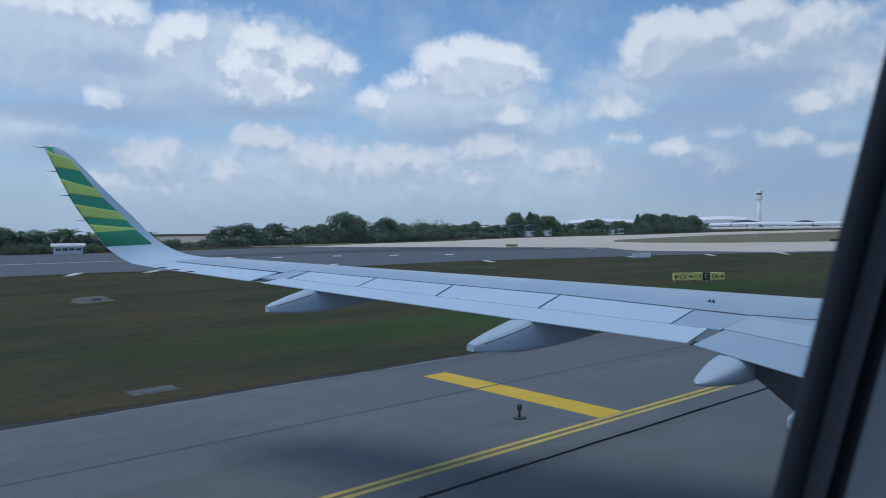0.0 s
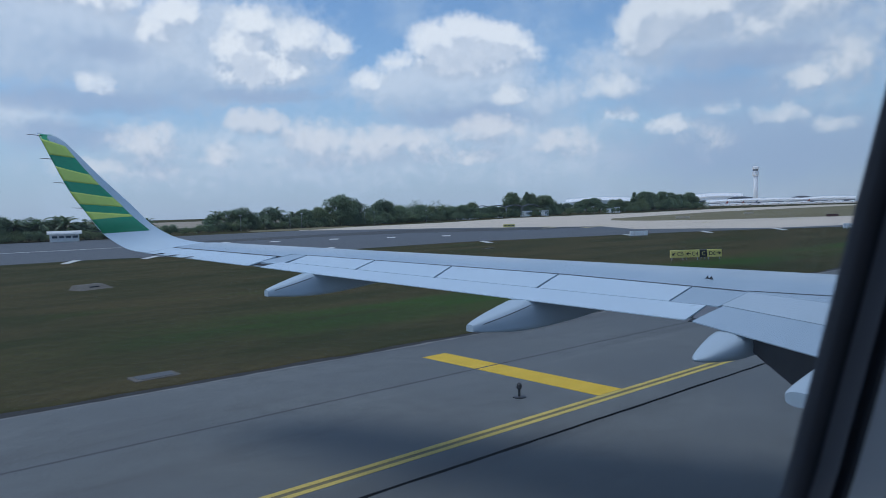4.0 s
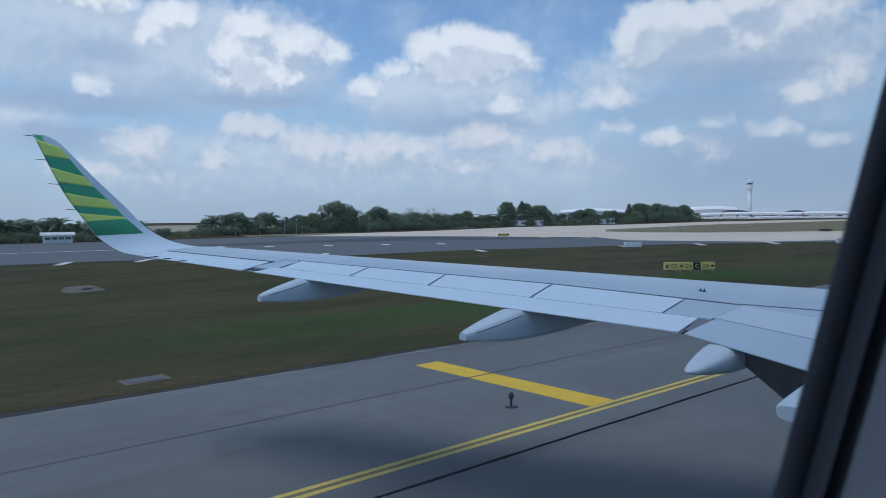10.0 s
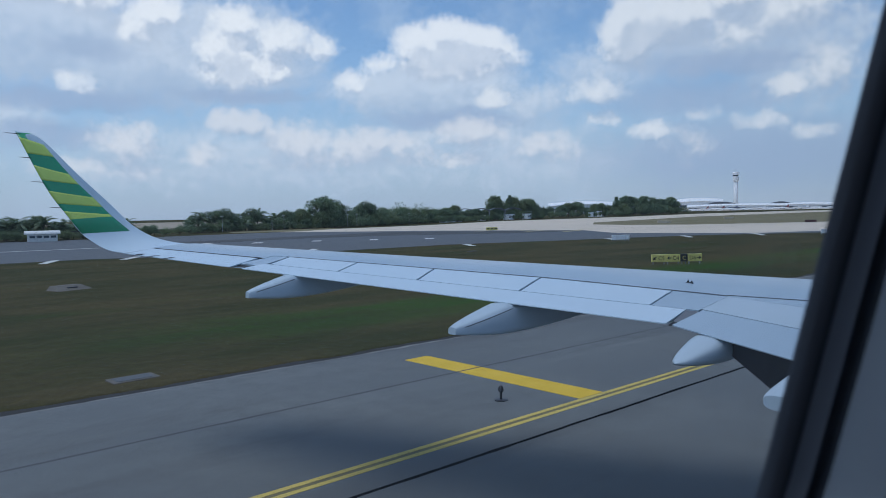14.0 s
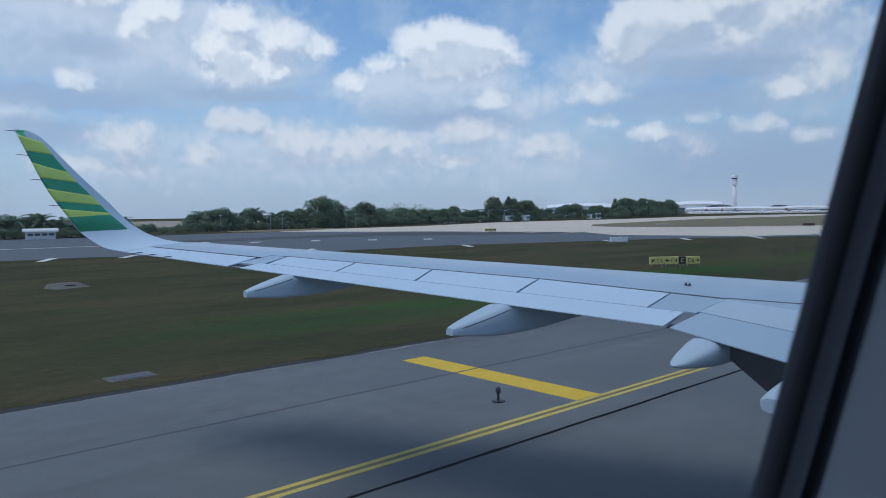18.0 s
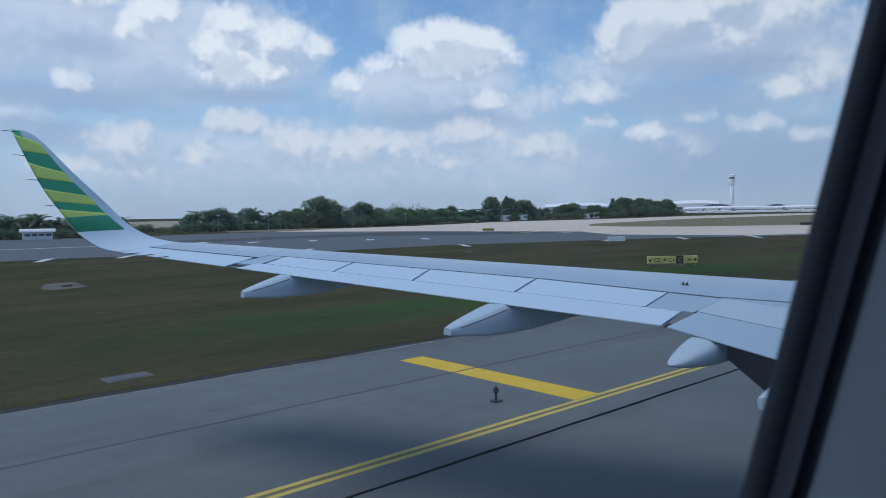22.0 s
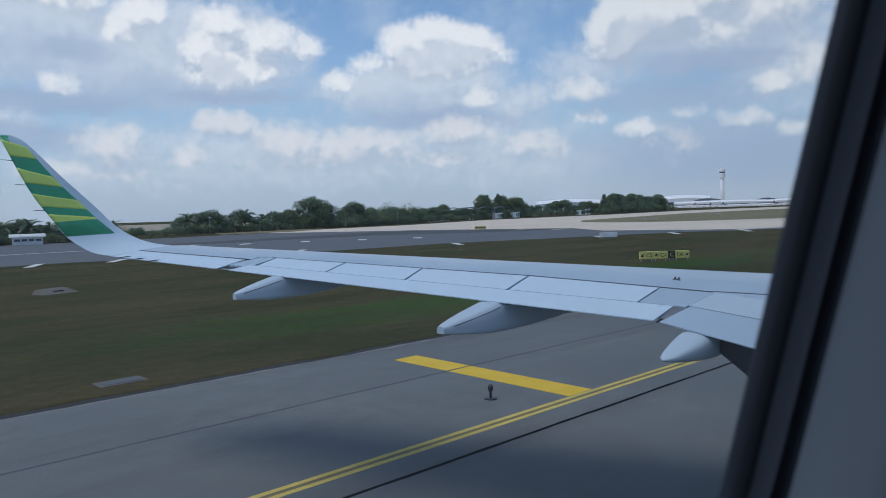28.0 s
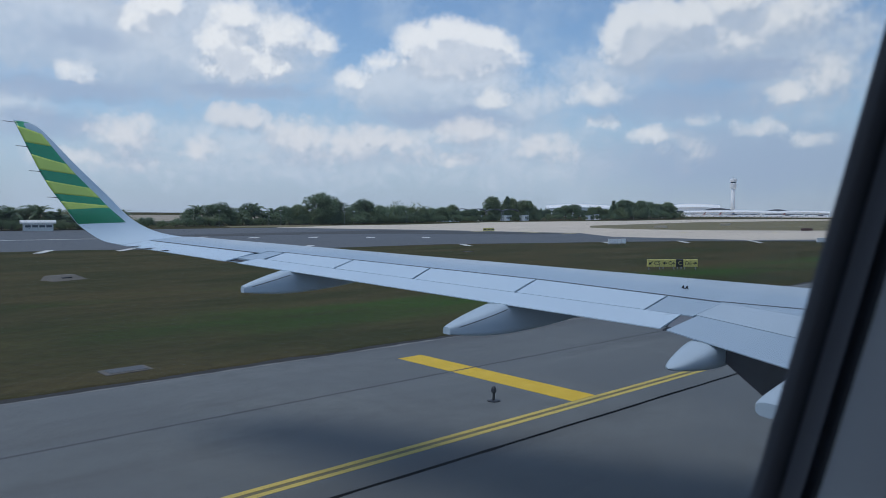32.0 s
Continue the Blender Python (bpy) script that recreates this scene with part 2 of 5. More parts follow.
def asphalt_material():
    m = bpy.data.materials.new("asphalt")
    m.use_nodes = True
    n = Nodes(m.node_tree)
    out, p = n.add("ShaderNodeOutputMaterial"), n.add("ShaderNodeBsdfPrincipled")
    n.link(p.outputs[0], out.inputs[0])
    at = n.add("ShaderNodeTexCoord").outputs["Object"]
    drag = n.vec("MULTIPLY", at, (0.06, 0.5, 1))
    wide = n.noise(drag, 0.6, 5, 0.6).outputs["Fac"]
    patch = n.noise(at, 0.16, 4, 0.55).outputs["Fac"]
    grit = n.noise(at, 60, 3, 0.7).outputs["Fac"]
    colour = n.mix(n.ramp(patch, 0.38, 0.62), (0.088, 0.098, 0.099, 1), (0.146, 0.158, 0.155, 1))
    mottle = n.noise(at, 1.3, 6, 0.68).outputs["Fac"]
    colour = n.mix(n.ramp(mottle, 0.40, 0.62, 0, 0.7), colour, (0.082, 0.090, 0.089, 1))
    pale = n.noise(n.vec("MULTIPLY", at, (0.10, 0.8, 1)), 0.5, 6, 0.62).outputs["Fac"]
    colour = n.mix(n.ramp(pale, 0.55, 0.72, 0, 0.5), colour, (0.192, 0.204, 0.195, 1))
    colour = n.mix(n.ramp(wide, 0.51, 0.63, 0, 0.75), colour, (0.055, 0.057, 0.056, 1))
    speck = n.noise(at, 14, 4, 0.7).outputs["Fac"]
    colour = n.mix(n.ramp(speck, 0.35, 0.7, 0, 0.4), colour, (0.15, 0.15, 0.141, 1))
    colour = n.mix(n.ramp(grit, 0.3, 0.7, 0, 0.35), colour, (0.15, 0.15, 0.140, 1))
    oil = n.noise(n.vec("MULTIPLY", at, (0.35, 1.2, 1)), 0.5, 6, 0.6).outputs["Fac"]
    colour = n.mix(n.ramp(oil, 0.66, 0.74, 0, 0.6), colour, (0.035, 0.034, 0.032, 1))
    n.link(colour, p.inputs["Base Color"])
    n.put(p.inputs["Roughness"], n.ramp(patch, 0.3, 0.7, 0.62, 0.85))
    b = n.add("ShaderNodeBump")
    b.inputs["Strength"].default_value, b.inputs["Distance"].default_value = 0.35, 0.006
    n.link(grit, b.inputs["Height"])
    n.link(b.outputs[0], p.inputs["Normal"])
    return m


def grass_material():
    m = bpy.data.materials.new("grass")
    m.use_nodes = True
    n = Nodes(m.node_tree)
    out, p = n.add("ShaderNodeOutputMaterial"), n.add("ShaderNodeBsdfPrincipled")
    n.link(p.outputs[0], out.inputs[0])
    at = n.add("ShaderNodeNewGeometry").outputs["Position"]
    along = n.vec("MULTIPLY", at, (0.35, 1, 1))
    dry = n.noise(along, 0.14, 7, 0.66).outputs["Fac"]
    # a greener strip runs along the middle of the meadow
    spread = n.noise(n.vec("ADD", along, (31, 7, 0)), 0.12, 5, 0.6).outputs["Fac"]
    side = n.add("ShaderNodeSeparateXYZ")
    n.link(at, side.inputs[0])
    strip_in = n.ramp(n.math("ABSOLUTE", n.math("SUBTRACT", side.outputs[1], 28.0)), 1.0, 6.0, 1.0, 0.0, True)
    strip_in = n.math("MULTIPLY", strip_in, n.ramp(side.outputs[0], 7.0, 14.0, 0.1, 1.0))
    lush = n.math("MULTIPLY", n.ramp(spread, 0.40, 0.60, 0.0, 1.0), n.math("MAXIMUM", strip_in, n.ramp(spread, 0.58, 0.70, 0.0, 0.3)))
    tuft = n.noise(at, 2.2, 5, 0.7).outputs["Fac"]
    colour = n.mix(n.ramp(dry, 0.40, 0.58), (0.041, 0.047, 0.016, 1), (0.079, 0.064, 0.026, 1))
    colour = n.mix(n.math("MULTIPLY", lush, 0.85), colour, (0.032, 0.092, 0.012, 1))
    colour = n.mix(n.ramp(tuft, 0.42, 0.72, 0, 0.55), colour, (0.030, 0.028, 0.014, 1))
    n.link(colour, p.inputs["Base Color"])
    p.inputs["Roughness"].default_value = 0.95
    p.inputs["Specular IOR Level"].default_value = 0.05
    b = n.add("ShaderNodeBump")
    b.inputs["Strength"].default_value, b.inputs["Distance"].default_value = 0.8, 0.12
    n.link(tuft, b.inputs["Height"])
    n.link(b.outputs[0], p.inputs["Normal"])
    return m


def glass_material():
    m = bpy.data.materials.new("window_glass")
    m.use_nodes = True
    n = Nodes(m.node_tree)
    out = n.add("ShaderNodeOutputMaterial")
    clear, gloss, both = n.add("ShaderNodeBsdfTransparent"), n.add("ShaderNodeBsdfGlossy"), n.add("ShaderNodeMixShader")
    clear.inputs[0].default_value = (0.95, 0.97, 1.0, 1)
    gloss.inputs["Color"].default_value = (0.16, 0.20, 0.26, 1)
    gloss.inputs["Roughness"].default_value = 0.0
    facing = n.add("ShaderNodeLayerWeight")
    facing.inputs[0].default_value = 0.5
    gloss_share = n.math("MULTIPLY_ADD", n.math("POWER", facing.outputs["Facing"], 3.0), 0.18, 0.008)
    n.link(gloss_share, both.inputs[0])
    n.link(clear.outputs[0], both.inputs[1])
    n.link(gloss.outputs[0], both.inputs[2])
    # fine scratches and dust scatter a little of the daylight
    dust, worn = n.add("ShaderNodeBsdfTranslucent"), n.add("ShaderNodeMixShader")
    dust.inputs[0].default_value = (0.75, 0.85, 1.0, 1)
    smear = n.noise(n.add("ShaderNodeTexCoord").outputs["Object"], 14, 4, 0.6).outputs["Fac"]
    n.link(n.ramp(smear, 0.3, 0.7, 0.008, 0.014), worn.inputs[0])
    n.link(both.outputs[0], worn.inputs[1])
    n.link(dust.outputs[0], worn.inputs[2])
    n.link(worn.outputs[0], out.inputs[0])
    return m


M = dict(
    asphalt=asphalt_material(), grass=grass_material(), glass=glass_material(),
    sealant=material("joint_sealant", (0.006, 0.006, 0.007), rough=0.95, gloss=0.05),
    worn_sealant=material("worn_sealant", (0.045, 0.047, 0.05), (0.085, 0.088, 0.092), scale=1.2, fine=9, rough=0.8),
    concrete=material("concrete", (0.70, 0.59, 0.46), (0.54, 0.46, 0.37), scale=0.05, fine=1.5, rough=0.9, stretch=(0.3, 1, 1)),
    runway=material("runway_asphalt", (0.072, 0.080, 0.088), (0.108, 0.114, 0.120), scale=0.03, fine=0.8, rough=0.8, stretch=(0.25, 1, 1)),
    rubber_stain=material("rubber_stained_asphalt", (0.032, 0.031, 0.030), (0.052, 0.050, 0.047), scale=0.05, fine=0.8, rough=0.75, stretch=(0.2, 1, 1)),
    verge=material("dry_verge", (0.21, 0.165, 0.075), (0.14, 0.125, 0.05), scale=0.05, fine=1.2, rough=0.95, stretch=(0.3, 1, 1)),
    yellow=material("yellow_marking", (0.78, 0.50, 0.015), (0.64, 0.41, 0.02), scale=1.6, fine=45, rough=0.7, bump=0.2),
    line_yellow=material("worn_yellow_line", (0.66, 0.49, 0.09), (0.48, 0.37, 0.10), scale=1.4, fine=35, rough=0.75),
    old_paint=material("faded_paint", (0.21, 0.17, 0.06), (0.15, 0.13, 0.07), scale=1.2, fine=30, rough=0.8),
    edge_soil=material("edge_soil", (0.014, 0.013, 0.011), (0.028, 0.024, 0.018), scale=1.5, fine=14, rough=0.95, bump=0.3),
    faded_yellow=material("faded_yellow_marking", (0.68, 0.58, 0.30), (0.55, 0.47, 0.28), scale=0.6, fine=12, rough=0.75),
    white=material("white_marking", (0.75, 0.74, 0.70), (0.55, 0.54, 0.5), scale=0.6, fine=12, rough=0.75),
    wing=material("wing_grey_paint", (0.385, 0.48, 0.555), (0.345, 0.435, 0.505), scale=0.9, fine=9, rough=0.34, stretch=(0.4, 1.4, 1), coat=0.15),
    panel=material("panel_white_paint", (0.585, 0.70, 0.775), (0.54, 0.645, 0.72), scale=1.1, fine=11, rough=0.32, stretch=(0.5, 1.5, 1), coat=0.15),
    fairing=material("fairing_grey_paint", (0.46, 0.55, 0.615), (0.415, 0.50, 0.56), scale=1.4, fine=12, rough=0.42, stretch=(0.4, 1, 1)),
    culvert=material("stained_concrete", (0.15, 0.135, 0.115), (0.10, 0.09, 0.075), scale=1.2, fine=12, rough=0.95),
    sand=material("edge_sand", (0.25, 0.24, 0.215), (0.16, 0.16, 0.155), scale=1.5, fine=25, rough=0.95),
    # dark of seams and openings; on the sheet under the spoilers it stands for shade
    gap=material("seam_and_shade_dark", (0.03, 0.032, 0.036), rough=0.7),
    green=material("green_paint", (0.022, 0.33, 0.155), (0.022, 0.30, 0.14), scale=2, fine=14, rough=0.35, coat=0.2),
    lime=material("lime_paint", (0.60, 0.76, 0.15), (0.55, 0.70, 0.135), scale=2, fine=14, rough=0.35, coat=0.2),
    skin=material("fuselage_paint", (0.72, 0.74, 0.76), (0.68, 0.70, 0.72), scale=0.8, fine=9, rough=0.35),
    lining=material("cabin_lining", (0.46, 0.54, 0.64), (0.43, 0.51, 0.61), scale=2, fine=300, rough=0.6),
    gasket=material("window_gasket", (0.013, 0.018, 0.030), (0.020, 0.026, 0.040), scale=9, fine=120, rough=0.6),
    bezel=material("window_bezel", (0.13, 0.15, 0.19), (0.115, 0.135, 0.175), scale=4, fine=300, rough=0.5),
    dark_metal=material("dark_metal", (0.05, 0.05, 0.055), rough=0.45, metal=0.6),
    steel=material("grey_metal", (0.42, 0.43, 0.45), rough=0.4, metal=0.7),
    tyre=material("tyre_rubber", (0.02, 0.02, 0.02), rough=0.8),
    bark=material("bark", (0.13, 0.10, 0.075), (0.08, 0.065, 0.05), scale=3, fine=20, rough=0.95),
    leaf_dark=material("dark_leaves", (0.130, 0.195, 0.112), (0.160, 0.225, 0.135), scale=0.5, fine=6, rough=0.42, island=0.35, leafy=0.5),
    leaf_mid=material("green_leaves", (0.155, 0.225, 0.120), (0.185, 0.255, 0.145), scale=0.5, fine=6, rough=0.42, island=0.35, leafy=0.5),
    leaf_light=material("light_leaves", (0.175, 0.235, 0.110), (0.205, 0.260, 0.130), scale=0.5, fine=6, rough=0.42, island=0.35, leafy=0.5),
    palm_leaf=material("palm_leaves", (0.090, 0.145, 0.070), (0.115, 0.170, 0.085), scale=0.6, fine=6, rough=0.42, island=0.3, leafy=0.3),
    facade=material("white_facade", (0.90, 0.90, 0.90), (0.86, 0.86, 0.86), scale=0.05, fine=0.6, rough=0.6),
    dark_glass=material("dark_facade_glass", (0.05, 0.07, 0.10), (0.08, 0.10, 0.13), scale=0.1, fine=1, rough=0.2),
    roof=material("grey_roof", (0.16, 0.17, 0.19), (0.12, 0.13, 0.14), scale=0.1, fine=1, rough=0.6),
    sign_white=material("sign_back_white", (0.74, 0.74, 0.72), (0.62, 0.62, 0.60), scale=2, fine=20, rough=0.6),
    sign_yellow=material("sign_yellow", (0.74, 0.63, 0.17), (0.66, 0.56, 0.16), scale=2, fine=20, rough=0.5),
    black=material("sign_black", (0.015, 0.015, 0.015), rough=0.5),
    jet_red=material("red_tail_paint", (0.25, 0.06, 0.055), (0.22, 0.05, 0.05), scale=0.5, fine=3, rough=0.4),
    jet_blue=material("blue_tail_paint", (0.09, 0.11, 0.19), (0.08, 0.10, 0.17), scale=0.5, fine=3, rough=0.4),
    sign_red=material("sign_dark_red", (0.085, 0.035, 0.03), (0.07, 0.03, 0.028), scale=2, fine=20, rough=0.6),
    soil=material("bare_soil", (0.38, 0.31, 0.23), (0.28, 0.24, 0.17), scale=0.06, fine=0.7, rough=0.95),
)


# ------------------------------------------------------------------ building helpers
def mesh_object(name, verts, faces, mat, parent=None, label="", smooth=False):
    me = bpy.data.meshes.new(name)
    me.from_pydata([tuple(v) for v in verts], [], [tuple(f) for f in faces])
    me.materials.append(M[mat])
    if smooth:
        me.polygons.foreach_set("use_smooth", [True] * len(me.polygons))
    me.update()
    ob = new(name, me)
    if parent is not None:
        ob.parent = parent
    return tagged(ob, label)


def part(name, bm, mat, parent, label="", smooth=False):
    bmesh.ops.recalc_face_normals(bm, faces=bm.faces[:])
    me = bpy.data.meshes.new(name)
    bm.to_mesh(me)
    bm.free()
    me.materials.append(M[mat])
    if smooth:
        me.polygons.foreach_set("use_smooth", [True] * len(me.polygons))
    ob = new(name, me)
    if parent is not None:
        ob.parent = parent
    return tagged(ob, label)


def thing(name, label, category, group="", kind="", at=(0, 0, 0), turn=0.0):
    ob = tagged(new(name), label, category, group, kind)
    ob.matrix_basis = pose(*at, 0, 0, turn)
    return ob


def box(bm, x0, x1, y0, y1, z0, z1, bevel=0.0):
    made = bmesh.ops.create_cube(bm, size=1.0, matrix=Matrix.LocRotScale(((x0 + x1) / 2, (y0 + y1) / 2, (z0 + z1) / 2), None, (x1 - x0, y1 - y0, z1 - z0)))
    if bevel:
        edges = list({e for v in made["verts"] for e in v.link_edges})
        bmesh.ops.bevel(bm, geom=edges, offset=bevel, segments=2, affect="EDGES", profile=0.5)
    return bm


def boxed(name, size, mat, parent, label="", bevel=0.0):
    return part(name, box(bmesh.new(), *size, bevel), mat, parent, label)


def tube(bm, points, radii, sides=8):
    """A tapered tube along points, closed at both ends."""
    rings = []
    for i, p in enumerate(points):
        p = Vector(p)
        a, b = Vector(points[max(0, i - 1)]), Vector(points[min(len(points) - 1, i + 1)])
        d = (b - a).normalized()
        u = d.orthogonal().normalized()
        v = d.cross(u)
        rings.append([bm.verts.new(p + radii[i] * (math.cos(t) * u + math.sin(t) * v)) for t in (2 * math.pi * j / sides for j in range(sides))])
    for r0, r1 in zip(rings, rings[1:]):
        for j in range(sides):
            bm.faces.new((r0[j], r0[(j + 1) % sides], r1[(j + 1) % sides], r1[j]))
    bm.faces.new(rings[0][::-1])
    bm.faces.new(rings[-1])
    return bm


def loft(sections, closed_ring=True, caps=True):
    """Vertices and faces through rings of equal length."""
    n = len(sections[0])
    verts = [v for s in sections for v in s]
    faces = []
    for i in range(len(sections) - 1):
        for j in range(n if closed_ring else n - 1):
            a, b = i * n + j, i * n + (j + 1) % n
            faces.append((a, b, b + n, a + n))
    if caps and closed_ring:
        faces.append(tuple(range(n))[::-1])
        faces.append(tuple((len(sections) - 1) * n + j for j in range(n)))
    return verts, faces


def lofted(name, sections, mat, parent, label="", smooth=True):
    verts, faces = loft(sections)
    bm = bmesh.new()
    vs = [bm.verts.new(v) for v in verts]
    for f in faces:
        bm.faces.new([vs[i] for i in f])
    ob = part(name, bm, mat, parent, label, smooth)
    if smooth:
        ob.data.set_sharp_from_angle(angle=radians(40))
    return ob


# ------------------------------------------------------------------ the ground
TAXI_EDGE = 19.2
ground = mesh_object("ground", [(-4800, -4800, -0.05), (4800, -4800, -0.05), (4800, 4800, -0.05), (-4800, 4800, -0.05)], [(0, 1, 2, 3)], "grass")
tagged(ground, "mown airfield grass, olive and brown, reaching the horizon", "grass", kind="structure")


def slab(name, outline, top, mat, label, depth=0.2, category="pavement", parent=None):
    """A flat slab with its own edge, from an outline in plan."""
    n = len(outline)
    verts = [(x, y, top) for x, y in outline] + [(x, y, top - depth) for x, y in outline]
    faces = [tuple(range(n))] + [(i, i + n, (i + 1) % n + n, (i + 1) % n) for i in range(n)]
    ob = mesh_object(name, verts, faces, mat, parent)
    if parent is None:
        tagged(ob, label, category, kind="structure")
    return ob


taxiway = thing("taxiway", "grey asphalt taxiway with sealed joints", "taxiway", kind="structure")
JOINT = 9.45
lanes = [-14.0, -6.0, -1.6, 3.8, JOINT, 14.93, TAXI_EDGE]
for i, (y0, y1) in enumerate(zip(lanes, lanes[1:])):
    near = 0.044 if y0 == JOINT else 0.018
    far_gap = 0.044 if y1 == JOINT else 0.018
    outline = [(-60.0, y0 + near), (160.0, y0 + near)]
    if y1 == TAXI_EDGE:
        x = 160.0
        while x > -60:
            wob = 0.10 * noise.noise((x * 0.35, 0, 3)) + 0.05 * noise.noise((x * 1.9, 5, 3))
            outline.append((x, y1 + wob))
            x -= 0.3 if -2 < x < 45 else 2.0
        outline.append((-60.0, y1))
    else:
        outline += [(160.0, y1 - far_gap), (-60.0, y1 - far_gap)]
    slab("lane", outline, 0.0, "asphalt", "", 0.3, parent=taxiway)
for y, w, mat in ((JOINT, 0.046, "sealant"), (14.93, 0.045, "worn_sealant"), (3.8, 0.02, "sealant"), (-1.6, 0.02, "sealant"), (-6.0, 0.02, "sealant")):
    reach = [-60.0, -20.0] + [-2.0 + 0.25 * i for i in range(180)] + [60.0, 160.0]
    low = [(x, y - w * (1.0 + 0.5 * noise.noise((x * 1.7, y, 1))) + 0.02 * noise.noise((x * 0.5, y, 2))) for x in reach]
    high = [(x, y + w * (1.0 + 0.5 * noise.noise((x * 1.7, y, 5))) + 0.02 * noise.noise((x * 0.5, y, 2))) for x in reach]
    slab("joint_sealant", low + high[::-1], 0.002, mat, "", 0.2, parent=taxiway)


def strip(name, x0, x1, y0, y1, mat, label, top=0.004, group=""):
    ob = slab(name, [(x0, y0), (x1, y0), (x1, y1), (x0, y1)], top, mat, label, 0.02, "marking")
    return tagged(ob, group=group)


for y in (10.30, 10.55):
    strip("edge_line", -60, 160, y - 0.065, y + 0.065, "line_yellow", "worn yellow line painted along the taxiway", group="double taxiway line")
strip("old_line", -60, 160, 10.37, 10.48, "old_paint", "faded old paint between the yellow lines", 0.002)
for i in range(-1, 4):
    x = 13.8 + 34.0 * i
    bar = thing("shoulder_bar", "broad yellow bar painted across the taxiway shoulder", "marking", "shoulder bars", "structure")
    for y0, y1 in ((10.63, 14.885), (14.975, 17.35)):
        slab("bar_half", [(x, y0), (x + 0.92, y0), (x + 0.92, y1), (x, y1)], 0.004, "yellow", "", 0.02, parent=bar)

soil_edge = [(160.0 - 0.5 * i, TAXI_EDGE + 0.95 + 0.22 * noise.noise((i * 0.23, 1, 7)) + 0.08 * noise.noise((i * 0.9, 4, 7))) for i in range(441)]
slab("edge_soil", [(-60, TAXI_EDGE - 0.3), (160, TAXI_EDGE - 0.3)] + soil_edge, -0.042, "edge_soil", "dark bare soil along the taxiway edge", 0.1, "soil")

# pale sand that has gathered on the outermost asphalt
sand_x = [-3.0 + 0.15 * i for i in range(400)]
sand_in = [(x, TAXI_EDGE - 0.14 - max(0.0, 0.30 * noise.noise((x * 0.16, 2, 9)) + 0.10 * noise.noise((x * 1.3, 2, 9)))) for x in sand_x]
sand_out = [(x, TAXI_EDGE - 0.06 + 0.10 * noise.noise((x * 0.35, 0, 3)) + 0.05 * noise.noise((x * 1.9, 5, 3))) for x in sand_x]
slab("edge_sand", sand_in + sand_out[::-1], 0.005, "sand", "thin pale sand along the taxiway edge", 0.02, "sand")

# ragged turf lip beside the bare soil
lip_x = [-3.0 + 0.12 * i for i in range(460)]
lip_y = (0.0, 0.06, 0.14, 0.26, 0.45, 0.8, 1.4, 2.2)
lip_v, lip_f = [], []
for i, x in enumerate(lip_x):
    start = TAXI_EDGE + 0.52 + 0.34 * noise.noise((x * 0.5, 1, 7)) + 0.10 * noise.noise((x * 2.3, 4, 7))
    for j, d in enumerate(lip_y):
        bump_up = 0.03 * noise.noise((x * 3.1, d * 5, 2)) + 0.022 * noise.noise((x * 7.7, d * 9, 3))
        lip_v.append((x, start + d, -0.06 if j in (0, len(lip_y) - 1) else -0.012 + bump_up))
for i in range(len(lip_x) - 1):
    for j in range(len(lip_y) - 1):
        a = i * len(lip_y) + j
        lip_f.append((a, a + len(lip_y), a + len(lip_y) + 1, a + 1))
turf = mesh_object("turf_edge", lip_v, lip_f, "grass", None, "", True)
tagged(turf, "ragged raised turf along the taxiway edge", "grass", kind="structure")

# far runway, its dark stained strip, and the pale concrete taxiway that meets it
slab("runway", [(-400, 92), (25, 91), (52, 79), (72, 79), (89, 73), (101, 70), (116, 64), (129, 55), (136, 50), (200, 50), (200, 100), (150, 104), (139, 120), (128, 160), (112, 196), (60, 187), (-400, 186)], -0.03, "runway", "wide grey asphalt runway beyond the grass", 0.2, "runway")
slab("runway_shoulder", [(55, 128), (79, 131), (97, 127), (109, 117), (122, 107), (141, 106), (127, 136), (116, 152), (89, 147), (55, 140)], -0.018, "rubber_stain", "dark rubber-stained strip along the runway", 0.1, "runway")
slab("concrete_taxiway", [(108, 195), (118, 171), (130, 150), (141, 107), (124, 86), (130, 60), (150, 52), (500, 56), (1000, 120), (1000, 400), (922, 394), (663, 365), (437, 297), (289, 276), (191, 227), (126, 212)], -0.022, "concrete", "pale sunlit concrete taxiway", 0.2, "taxiway")
slab("verge", [(203, 150), (236, 174), (410, 226), (700, 262), (900, 290), (900, 150), (500, 92), (235, 85), (198, 109), (194, 130)], -0.008, "verge", "dry grass island between taxiways", 0.1, "grass")


def dash(x0, y0, x1, y1, half, mat, label):
    """A short painted dash between two places."""
    d = Vector((x1 - x0, y1 - y0)).normalized() * half
    ob = slab("runway_mark", [(x0 + d.y, y0 - d.x), (x1 + d.y, y1 - d.x), (x1 - d.y, y1 + d.x), (x0 - d.y, y0 + d.x)], -0.004, mat, label, 0.02, "marking")
    return tagged(ob, group="runway dashes")


